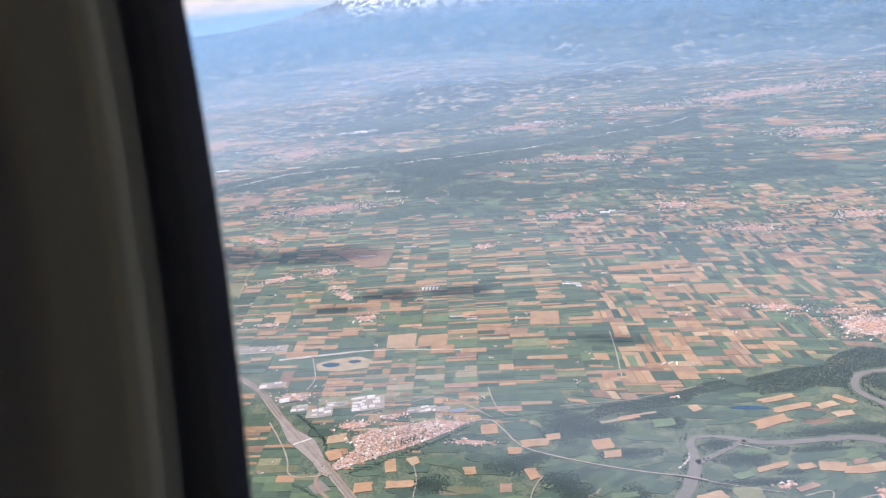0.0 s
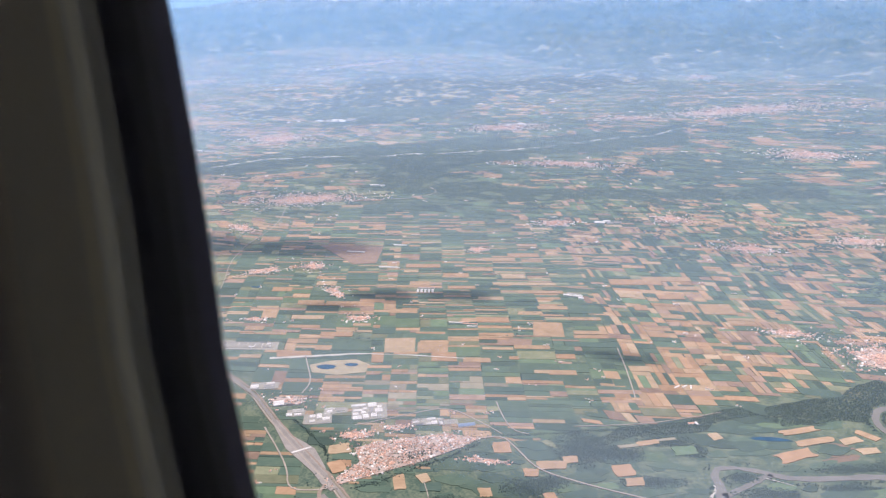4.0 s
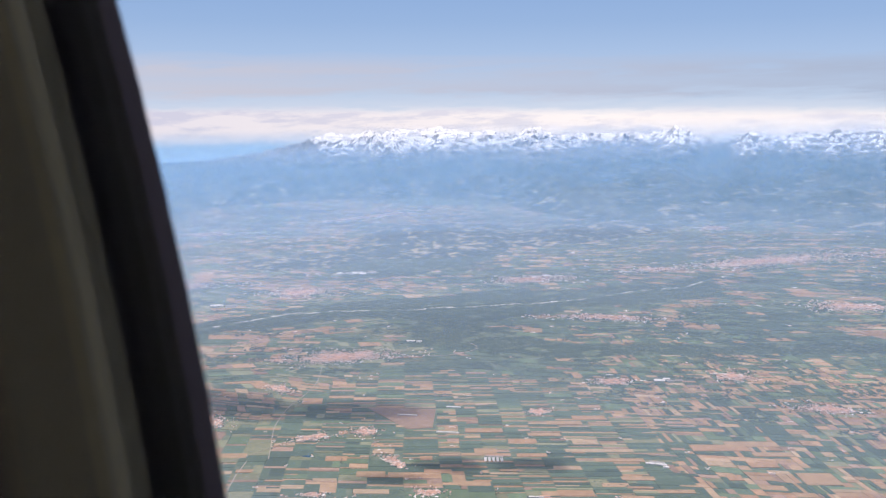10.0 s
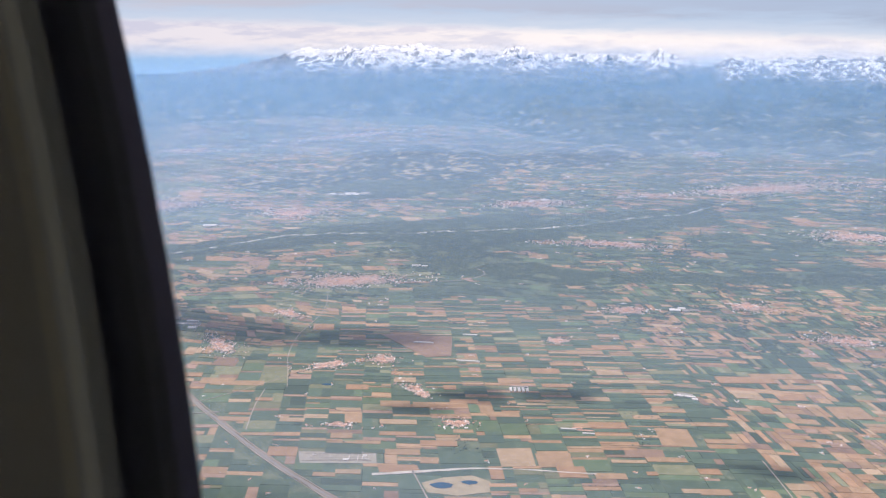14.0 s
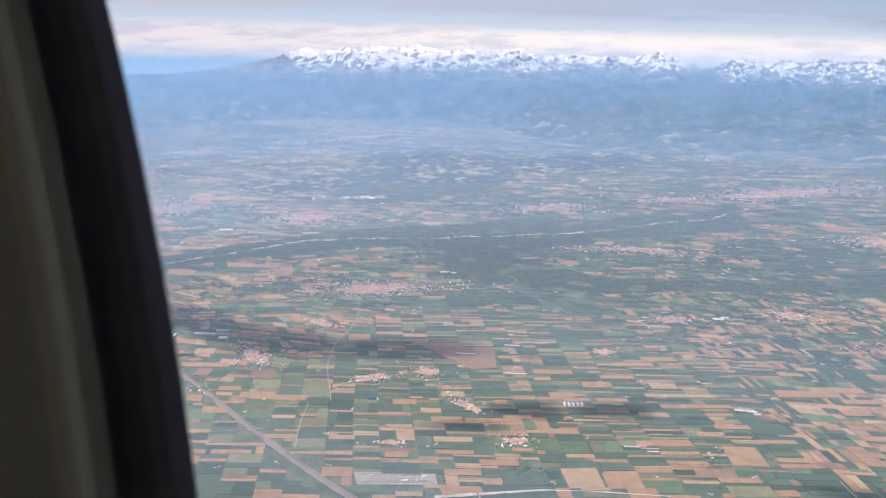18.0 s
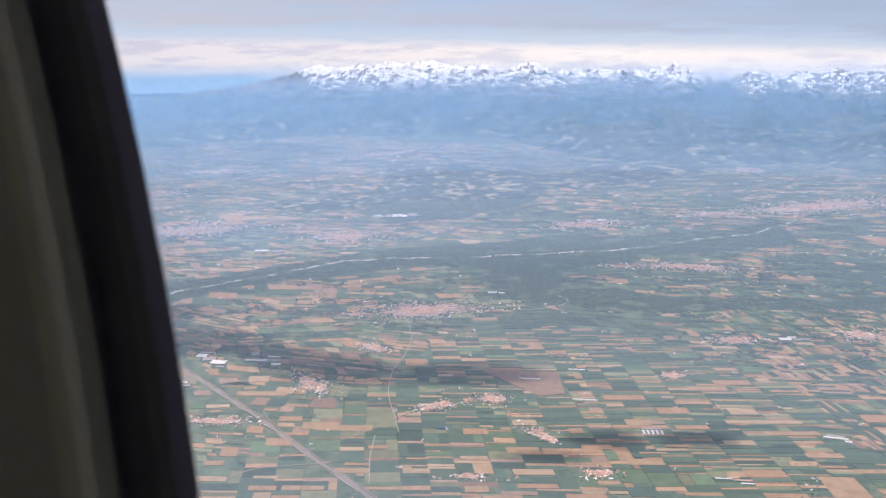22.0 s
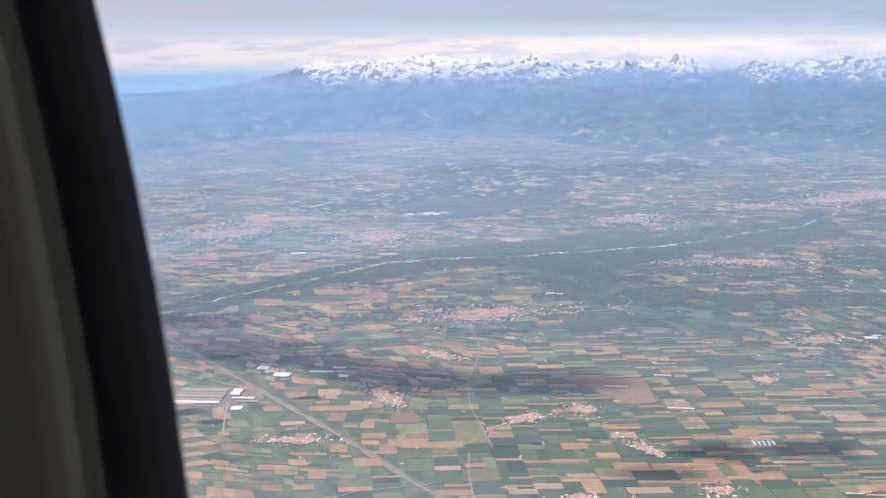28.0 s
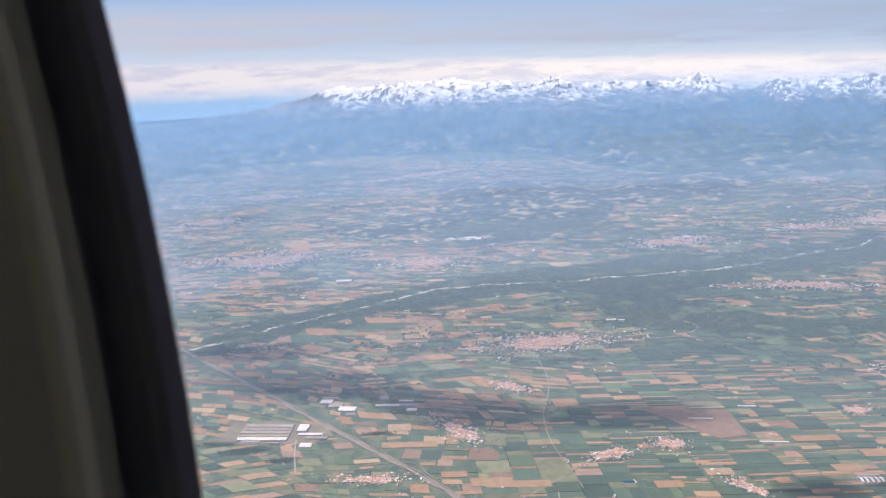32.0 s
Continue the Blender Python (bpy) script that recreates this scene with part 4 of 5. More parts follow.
gravel_bars(GRAVEL_B, 4, 2)


def bridge():
    """Road bridge over the river on five piers."""
    b = anchor("bridge", 15.8, 85.2)
    tagged(b, "pale concrete road bridge over the river", "bridge")
    vs, fs = ribbon([(-2.0, -0.3), (0.0, 0.0), (2.0, 0.25)], [0.24] * 3, 0.16, 0.22)
    part("deck", mesh_of("deck", vs, fs, [LANE]), b)
    for k in range(5):
        h = Heap()
        x, y = -1.2 + 0.6 * k, -0.17 + 0.08 * k
        h.slab([(x - 0.05, y - 0.11), (x + 0.05, y - 0.11), (x + 0.05, y + 0.11), (x - 0.05, y + 0.11)], 0, 0.17)
        part("pier", mesh_of("pier", h.v, h.f, [LANE]), b)


bridge()
FIELDS = lay_fields()


def flat_patch(name, poly, mat, z, label, category):
    h = Heap()
    h.slab(poly, -0.02, z)
    return tagged(part(name, mesh_of(name, h.v, h.f, [mat]), None, label, "structure"), category=category)


flat_patch("pavement_3", PLAZA, TARMAC, 0.073, "broad grey asphalt of a toll plaza", "pavement")
flat_patch("pavement_4", [(-25.9, 63.4), (-25.5, 65.3), (-22.5, 64.2), (-23.8, 62.6)], TARMAC, 0.07, "grey asphalt lot beside the motorway", "pavement")
flat_patch("quarry", QUARRY, SAND, 0.05, "pale sandy gravel quarry", "quarry")
flat_patch("pavement", STATION, YARD, 0.05, "grey-green gravel yard of a substation", "yard")
for cx, cy, a, b in ((-47.4, 91.8, 1.5, 0.8), (-44.4, 94.3, 1.1, 0.55), (17, 104, 2.4, 0.5), (-82.5, 112.2, 1.0, 0.35)):
    rng = random.Random(int(cx * 10))
    ring = [(cx + a * math.cos(k * 0.524) * rng.uniform(0.8, 1.15) - b * 0.4 * math.sin(k * 0.524), cy + b * math.sin(k * 0.524) * rng.uniform(0.8, 1.15) + a * 0.4 * math.cos(k * 0.524)) for k in range(12)]
    flat_patch("pond", ring, POND, 0.075, "dark blue flooded quarry pond", "pond")


# ---- woods and trees ----
def woodland(poly, seed, spacing):
    rng = random.Random(seed)
    h = Heap()
    xs, ys = [p[0] for p in poly], [p[1] for p in poly]
    area = (max(xs) - min(xs)) * (max(ys) - min(ys))
    for _ in range(int(area / spacing ** 2)):
        x, y = rng.uniform(min(xs), max(xs)), rng.uniform(min(ys), max(ys))
        edge = 1.5 * noise.noise(Vector((x * 0.2, y * 0.2, 0)))
        if inside(x + edge, y + edge, poly) and off_line(x, y, GRAVEL_A) > 1.1 and off_line(x, y, GRAVEL_B) > 1.3 and noise.noise(Vector((x * 0.12, y * 0.12, 4))) > -0.35 and not any(inside(x, y, m) for m, _ in MARKED):
            r = spacing * rng.uniform(0.45, 0.9)
            h.clump(x, y, r, rng.uniform(0.08, 0.16) + 0.08 * r, rng)
    ob = part("woodland", h.mesh("woodland", [WOOD]), None, "dense dark green broadleaf woodland, in one place for cloud shade", "stuff")
    return tagged(ob, category="woodland")


for i, w in enumerate(WOODS_AND_SHADE):
    woodland(w, i, 0.17 if i < 1 else (0.55 if i < 5 else 0.9))


def groves():
    """Copses with frayed edges between the river meadows, and lone trees round them."""
    rng = random.Random(55)
    h = Heap()
    for x, y, a, b in GROVES + FACTORY_GROVES:
        for _ in range(int(a * b * 330 / max(1.0, y / 95) ** 2)):
            r, w = abs(rng.gauss(0, 0.7)), rng.random() * 6.283
            if r > 1.25 + 0.5 * noise.noise(Vector((x + math.cos(w), y + math.sin(w), 3))):
                continue
            p, q = a * r * math.cos(w), b * r * math.sin(w)
            u, v = x + p * 0.87 - q * 0.5, y + p * 0.5 + q * 0.87
            if off_line(u, v, RIVER_A) > 0.9 and not any(inside(u, v, m) for m, _ in MARKED):
                h.clump(u, v, rng.uniform(0.06, 0.15), rng.uniform(0.08, 0.17), rng)
    for line in TREE_ROWS:
        for (x0, y0), (x1, y1) in zip(line, line[1:]):
            for _ in range(int(math.dist((x0, y0), (x1, y1)) * 16)):
                t = rng.random()
                h.clump(x0 + (x1 - x0) * t + rng.gauss(0, 0.14), y0 + (y1 - y0) * t + rng.gauss(0, 0.14), rng.uniform(0.06, 0.15), rng.uniform(0.08, 0.17), rng)
    for line in (RIVER_A, RIVER_B):
        for (x0, y0), (x1, y1) in zip(line, line[1:]):
            for _ in range(int(math.dist((x0, y0), (x1, y1)) * 14)):
                t, side = rng.random(), rng.choice((-1, 1)) * rng.uniform(0.85, 1.5)
                d = math.dist((x0, y0), (x1, y1))
                u, v = x0 + (x1 - x0) * t - (y1 - y0) / d * side, y0 + (y1 - y0) * t + (x1 - x0) / d * side
                if noise.noise(Vector((u * 0.3, v * 0.3, 1))) > -0.05 and off_line(u, v, line) > 0.8:
                    h.clump(u, v, rng.uniform(0.07, 0.17), rng.uniform(0.1, 0.22), rng)
    tagged(part("copse", h.mesh("copse", [WOOD]), None, "dark copses and tree rows along river meadows", "stuff"), category="trees")


groves()


def far_woods():
    """Strips and clumps of wood between the distant fields."""
    rng = random.Random(77)
    h = Heap()
    for _ in range(2300):
        y = 125 + 330 * rng.random() ** 0.9
        x = rng.uniform(-60 - 1.8 * y, 45)
        dense = noise.noise(Vector((x * 0.014, y * 0.02, 5)))
        if heartland(x, y) or in_town(x, y, 1.2) or (grain_country(x, y) and y < 165) or dense < rng.uniform(-0.5, 0.35) - (0.15 if y > 200 else 0):
            continue
        far = max(1.0, y / 190)
        long, wide, turn = rng.uniform(2, 8) * far, rng.uniform(0.7, 2.2) * far, radians(rng.gauss(28, 16))
        size = 0.5 * far
        bow = rng.uniform(-0.5, 0.5)
        for _ in range(int(1.5 * long * wide / size ** 2)):
            p, q = rng.gauss(0, 0.5) * long, rng.gauss(0, 0.45) * wide
            q += 0.9 * wide * noise.noise(Vector((p * 0.35, x, y))) + bow * p * p / long
            cx, cy = x + p * math.cos(turn) - q * math.sin(turn), y + p * math.sin(turn) + q * math.cos(turn)
            if not in_town(cx, cy, 0.8):
                h.clump(cx, cy, size * rng.uniform(0.5, 1), rng.uniform(0.10, 0.18) + 0.05 * size, rng)
    tagged(part("woodland", h.mesh("woodland", [WOOD]), None, "dark strips of woodland between distant fields", "stuff"), category="woodland")


far_woods()


def hedges():
    rng = random.Random(8)
    h = Heap()
    for corners, crop in FIELDS:
        (x0, y0), (x1, y1) = corners[0], corners[1]
        (x3, y3) = corners[3]
        for (ax, ay), (bx, by), share in (((x0, y0), (x1, y1), 0.04), ((x0, y0), (x3, y3), 0.08)):
            if rng.random() < share:
                n = max(2, int(math.dist((ax, ay), (bx, by)) / 0.28))
                for k in range(n):
                    t = (k + rng.random()) / n
                    h.clump(ax + (bx - ax) * t, ay + (by - ay) * t, rng.uniform(0.06, 0.14), rng.uniform(0.08, 0.18), rng)
    return tagged(part("hedgerow", h.mesh("hedgerow", [WOOD]), None, "dark hedges and tree rows between fields", "stuff"), category="hedges")


hedges()


def scattered_trees():
    rng = random.Random(21)
    h = Heap()
    count = 0
    while count < 80000:
        y = 50 + 400 * rng.random() ** 1.5
        x = rng.uniform(-55 - 1.8 * y, 50)
        k = noise.noise(Vector((x * 0.05, y * 0.05, 2))) + 0.5 * noise.noise(Vector((x * 0.2, y * 0.2, 6)))
        count += 1
        if y < 100 or inside(x, y, RIVERLAND) or k < (0.60 if y < 125 else 0.55 if y < 160 else 0.15) or off_line(x, y, MOTORWAY) < 1.5 or inside(x, y, QUARRY) or inside(x, y, STATION):
            continue
        s = max(1.0, min(4.0, math.hypot(x, y) / 120))
        h.clump(x, y, rng.uniform(0.07, 0.22) * s, rng.uniform(0.1, 0.2) * s ** 0.5, rng)
    return tagged(part("copse", h.mesh("copse", [WOOD]), None, "scattered dark trees and copses on the plain", "stuff"), category="trees")


scattered_trees()


# ---- towns ----
def town(x, y, a, b, turn, count, seed, outline=None):
    b *= 1.3 if count < 1500 or a > 12 else 1.0
    rng = random.Random(seed)
    big = a > 8
    base = anchor("town" if big else "village", x, y)
    tagged(base, "dense town of terracotta roofs and pale houses" if big else "small village of terracotta roofs among fields", "town" if big else "village", "settlements on the plain")
    h = Heap()
    c, s = math.cos(radians(turn)), math.sin(radians(turn))
    far = math.hypot(x, y)
    ring = []
    for k in range(40):
        w = k * 0.15708
        r = 0.50 * (1 + 0.45 * noise.noise(Vector((math.cos(w) * 2, math.sin(w) * 2, seed))))
        p, q = a * r * math.cos(w), b * r * math.sin(w)
        ring.append((p * c - q * s, p * s + q * c))
    if outline:
        ring = [(u - x, v - y) for u, v in outline]
    pad = Heap()
    pad.slab(ring, -0.02, 0.07)
    part("streets", mesh_of("streets", pad.v, pad.f, [STREET]), base)
    scale = max(1.0, min(1.8, far / 165))
    for _ in range(int(count * (4.6 if outline else 2.8))):
        w = rng.random() * 6.283
        lobe = 1 + 0.75 * noise.noise(Vector((math.cos(w) * 1.7, math.sin(w) * 1.7, seed * 3.1)))
        r = min(1.5, abs(rng.gauss(0, 0.44)) * lobe)
        p, q = a * r * math.cos(w), b * r * math.sin(w)
        p += a * 0.12 * noise.noise(Vector((p * 0.4, q * 0.4, seed)))
        px, py = p * c - q * s, p * s + q * c
        if outline:
            px, py = rng.uniform(-11, 8), rng.uniform(-12, 9)
            if not inside(px, py, ring) and (rng.random() < 0.9 or not inside(px * 0.85, py * 0.85, ring)):
                continue
        if noise.noise(Vector(((x + px) * 0.9, (y + py) * 0.9, 6))) < -0.22:
            continue
        size = rng.uniform(0.06, 0.14) * scale * (0.8 if outline else 1.0)
        ang = radians(turn) + rng.choice((0, math.pi / 2)) + rng.uniform(-0.15, 0.15)
        if rng.random() < 0.13:
            h.house(px, py, size * 2.2, size * 1.3, 0.09 * scale, 0.02, ang, 0, 2)
        else:
            h.house(px, py, size * rng.uniform(1, 1.7), size, rng.uniform(0.08, 0.14) * scale, 0.05 * scale, ang, 0, 1 if rng.random() < 0.8 else 3)
    part("houses", h.mesh("houses", [WALLS, ROOF, SHED, CROPS[5]]), base, kind="stuff")
    t = Heap()
    for _ in range(count // 4):
        r, w = min(1.4, abs(rng.gauss(0, 0.7))), rng.random() * 6.283
        p, q = a * r * math.cos(w), b * r * math.sin(w)
        t.clump(p * c - q * s, p * s + q * c, rng.uniform(0.08, 0.18) * scale, rng.uniform(0.12, 0.2) * scale, rng)
    part("garden_trees", t.mesh("garden_trees", [WOOD]), base, kind="stuff")


OLD_TOWN = [(-25.2, 67.6), (-22.6, 71.7), (-19.2, 77.1), (-16.7, 82.3), (-15.6, 85.5), (-20.4, 84.2), (-24.0, 80.7), (-27.0, 78.0), (-28.6, 75.2), (-26.0, 72.9), (-26.4, 68.6)]
for i, spec in enumerate(TOWNS):
    town(*spec, seed=100 + i, outline=OLD_TOWN if abs(spec[0] + 20.8) < 0.1 else None)


def farmsteads():
    rng = random.Random(64)
    h = Heap()
    for _ in range(1000):
        y = 60 + 380 * rng.random() ** 0.9
        x = rng.uniform(-55 - 1.8 * y, 48)
        if taken(x, y):
            continue
        s = max(1.0, y / 140)
        turn = rng.uniform(0, 3.1)
        for _ in range(rng.randint(2, 5)):
            p, q = rng.gauss(0, 0.25) * s, rng.gauss(0, 0.18) * s
            h.house(x + p, y + q, rng.uniform(0.10, 0.28) * s, rng.uniform(0.06, 0.1) * s, 0.1, 0.05, turn + rng.choice((0, 1.57)), 0, rng.choice((1, 1, 2)))
    tagged(part("farmhouse", h.mesh("farmhouse", [WALLS, ROOF, SHED]), None, "scattered farmhouses with pale walls among fields", "stuff"), category="farmhouses")


farmsteads()


# ---- works, barns and sheds ----
def hall(parent, x, y, w, d, h, turn, bays, mat):
    """A shed: walls, and one ridge roof per bay."""
    c, s = math.cos(turn), math.sin(turn)
    body = Heap()
    body.slab([(x + p * c - q * s, y + p * s + q * c) for p, q in ((-w, -d), (w, -d), (w, d), (-w, d))], 0, h)
    hull = part("hall", mesh_of("hall", body.v, body.f, [WALLS]), parent)
    step = 2 * d / bays
    for k in range(bays):
        q0 = -d + k * step
        roof = Heap()
        e = 0.01
        pts = [(-w - e, q0, h), (w + e, q0, h), (w + e, q0 + step, h), (-w - e, q0 + step, h), (-w - e, q0 + step / 2, h + step * 0.16 + 0.02), (w + e, q0 + step / 2, h + step * 0.16 + 0.02)]
        roof.add([(x + p * c - q * s, y + p * s + q * c, z + 0.004) for p, q, z in pts], [(0, 1, 5, 4), (2, 3, 4, 5), (1, 2, 5), (3, 0, 4), (3, 2, 1, 0)])
        part("roof", mesh_of("roof", roof.v, roof.f, [mat]), hull)


def works(name, x, y, label, halls):
    base = anchor(name, x, y)
    tagged(base, label, {"factory": "factory", "toll_canopy": "toll station"}.get(name, "farm sheds"))
    for px, py, w, d, h, turn, bays, mat in halls:
        hall(base, px, py, w, d, h, radians(turn), bays, mat)


works("factory", -142.6, 104.2, "large factory of long beige and grey parallel halls", [
    (-2.6, 2.3, 4.3, 0.6, 0.30, 23, 2, SHEDG), (-2.0, 0.95, 4.4, 0.5, 0.3, 23, 2, LANE), (-1.4, -0.25, 4.4, 0.5, 0.32, 23, 1, SHEDG), (-0.8, -1.45, 4.4, 0.45, 0.3, 23, 2, SAND),
    (-0.2, -2.6, 4.3, 0.55, 0.3, 23, 1, SHED), (-1.4, -4.1, 1.6, 0.35, 0.2, 23, 1, SHEDG), (2.4, -3.0, 1.2, 0.3, 0.2, 23, 1, LANE)])
strip_of("pavement_2", [(-151, 101.4), (-143, 104.5), (-134, 108.5)], [8.0, 10.0, 6.0], BANKS, "dusty yard round the factory", "yard", 0.062, 0.4)
strip_of("road_30", [(-137.5, 104), (-134.5, 99.8), (-130.0, 94.5)], [0.3, 0.25, 0.25], LANE, "pale straight factory road", "road", 0.09)
works("factory", -139.0, 107.8, "square white-roofed factory hall", [(0, 0.2, 0.85, 1.4, 0.4, 23, 2, SHED), (2.6, -1.2, 2.1, 0.4, 0.25, 23, 1, SHED), (4.4, -2.0, 1.9, 0.35, 0.25, 23, 1, SHEDG), (4.6, -5.1, 1.0, 0.8, 0.25, 23, 2, SHED)])
works("factory", -139.8, 118.6, "grey and white factory sheds in cloud shade", [
    (-2.9, 0.9, 1.1, 0.9, 0.3, 25, 2, SHED), (-0.2, 0.2, 1.3, 0.8, 0.25, 25, 1, SHEDG), (2.7, -0.3, 1.6, 1.0, 0.25, 20, 3, SHED), (-3.4, 2.9, 1.5, 0.35, 0.25, 25, 1, SHEDG), (4.6, -2.0, 0.8, 0.4, 0.2, 30, 1, LANE)])
works("factory", -129.8, 123.8, "long pale factory sheds", [
    (-1.3, -1.3, 2.2, 0.42, 0.3, 24, 1, SHED), (1.9, 0.3, 2.0, 0.5, 0.3, 24, 2, SHEDG), (-3.8, 1.6, 0.8, 0.8, 0.25, 24, 1, SHEDG), (0.6, 2.0, 1.3, 0.32, 0.25, 24, 1, SHED), (3.8, -1.2, 0.9, 0.6, 0.25, 27, 1, SHED)])
works("farm_shed", -52.1, 126.2, "row of white silo barns beside green fields", [
    (-1.1, -0.4, 0.2, 0.8, 0.18, 32, 1, SHED), (-0.45, -0.1, 0.2, 0.8, 0.18, 32, 1, SHED), (0.2, 0.2, 0.2, 0.8, 0.18, 32, 1, SHED), (0.85, 0.5, 0.2, 0.8, 0.18, 32, 1, SHED), (1.5, 0.8, 0.2, 0.7, 0.18, 32, 1, SHED), (-0.2, 1.4, 1.5, 0.16, 0.2, 25, 1, SHEDG)])
works("farm_shed", -25.9, 137.6, "cluster of white farm barns", [
    (-1.2, -0.3, 0.8, 0.3, 0.2, 10, 1, SHED), (0.6, 0.1, 0.9, 0.3, 0.2, 10, 1, SHED), (-0.4, 0.7, 1.3, 0.25, 0.2, 10, 1, SHEDG), (1.6, -0.6, 0.5, 0.3, 0.2, 10, 1, SHED)])
works("factory", -38.8, 183.6, "white factory halls beside a village", [
    (-1.4, -0.3, 1.2, 0.7, 0.2, 20, 2, SHED), (0.9, 0.5, 0.8, 0.6, 0.2, 20, 1, SHEDG), (2.4, 1.6, 0.9, 0.5, 0.2, 20, 1, LANE), (-0.4, 1.5, 0.8, 0.35, 0.2, 20, 1, SHED)])
works("farm_shed", -37, 116.5, "long low farm sheds", [
    (-1.7, -0.2, 1.2, 0.16, 0.16, 22, 1, SHED), (0.8, 0.5, 1.3, 0.18, 0.16, 22, 1, ROOF), (1.6, -0.2, 0.9, 0.16, 0.16, 22, 1, SHED), (-0.6, 0.7, 0.8, 0.16, 0.16, 22, 1, ROOF)])
works("farm_shed", -109.8, 188, "pale farm sheds by the bypass", [(-0.9, 0, 1.2, 0.4, 0.25, 30, 1, SHED), (1.4, 0.6, 0.8, 0.35, 0.25, 30, 1, SHED)])
works("factory", -193, 198.5, "distant white works beside the river", [(-2.4, -0.5, 2.2, 0.8, 0.4, 30, 1, SHED), (2.6, 1.2, 2.0, 0.8, 0.4, 30, 1, SHEDG)])
works("farm_shed", -78.5, 138.6, "long pale farm shed among fields", [(0, 0, 2.0, 0.2, 0.18, 20, 1, SHED)])
works("factory", -19.0, 87.5, "long hall with a blue-grey roof beside the town", [(0, 0, 1.15, 0.42, 0.12, 40, 1, BLUE_ROOF)])
works("toll_canopy", -34.4, 71.3, "long pale canopy across a toll plaza", [(0, 0, 1.35, 0.14, 0.1, 61, 1, SHED), (0.55, -0.25, 1.2, 0.08, 0.08, 61, 1, SHEDG)])
works("farm_shed", 2.9, 112.4, "three white greenhouses among ripe fields", [(-0.9, -0.3, 0.55, 0.13, 0.09, 70, 1, SHED), (0.0, 0.3, 0.5, 0.12, 0.09, 70, 1, SHED), (0.9, 0.6, 0.5, 0.12, 0.09, 110, 1, SHED)])
works("farm_shed", 7.2, 102.9, "farmstead with red-brown and white roofs", [(-0.2, 0, 0.45, 0.2, 0.1, 40, 1, ROOF), (0.45, 0.35, 0.35, 0.16, 0.1, 130, 1, SHED)])
works("farm_shed", -66.0, 134, "long pale farm shed among fields", [(0, 0, 2.2, 0.2, 0.18, 20, 1, SHED)])
works("farm_shed", -72.5, 147, "pale farm sheds among green fields", [(0, 0, 1.5, 0.22, 0.18, 20, 1, SHED)])


def estate(x, y, a, b, turn, count, seed, label):
    """Sheds of very different sizes, packed loosely along one direction."""
    rng = random.Random(seed)
    base = anchor("industrial_estate", x, y)
    tagged(base, label, "factory")
    c, s = math.cos(radians(turn)), math.sin(radians(turn))
    unit = 1.2 * math.sqrt(a * b / count)
    yard = Heap()
    yard.slab([(p * c - q * s, p * s + q * c) for p, q in ((-a, -b * 0.8), (-a * 0.2, -b * 1.05), (a, -b), (a * 1.05, b * 0.7), (a * 0.3, b), (-a * 0.9, b * 1.05))], -0.02, 0.07)
    part("yard", mesh_of("yard", yard.v, yard.f, [YARD]), base)
    put = []
    for _ in range(count * 40):
        w, d = unit * rng.uniform(0.4, 1.5), unit * rng.uniform(0.3, 0.85)
        p, q = rng.uniform(-a + w, a - w) if a > w else 0.0, rng.uniform(-b + d, b - d) if b > d else 0.0
        if len(put) < count and all(abs(p - u) > w + m + 0.06 or abs(q - v) > d + k + 0.06 for u, v, m, k in put):
            put.append((p, q, w, d))
            hall(base, p * c - q * s, p * s + q * c, w, d, rng.uniform(0.09, 0.16), radians(turn + rng.choice((0, 0, 3))), rng.choice((1, 1, 2, 3)), rng.choice((SHED, SHED, SHED, GRAVEL, SHEDG)))


estate(-33.0, 83.9, 2.5, 2.3, 40, 17, 31, "industrial estate of white and grey sheds")
estate(-37.2, 81.6, 1.7, 0.8, 40, 5, 39, "pinkish white sheds of an industrial estate")
estate(-37.9, 78.5, 2.0, 1.4, 40, 6, 32, "pale low sheds on a wide concrete yard")
estate(-41.7, 78.3, 1.3, 1.0, 40, 3, 34, "cream industrial hall beside the motorway")
estate(-51.5, 82.1, 2.2, 1.1, 38, 5, 33, "cream sheds beside the motorway")
estate(-45.2, 79.5, 1.4, 0.7, 40, 2, 40, "white sheds beside the motorway")
estate(-24.2, 85.6, 2.2, 0.9, 38, 9, 41, "small white workshops on the edge of the town")
estate(-21.6, 86.9, 1.3, 0.6, 38, 4, 35, "white sheds on the edge of the town")


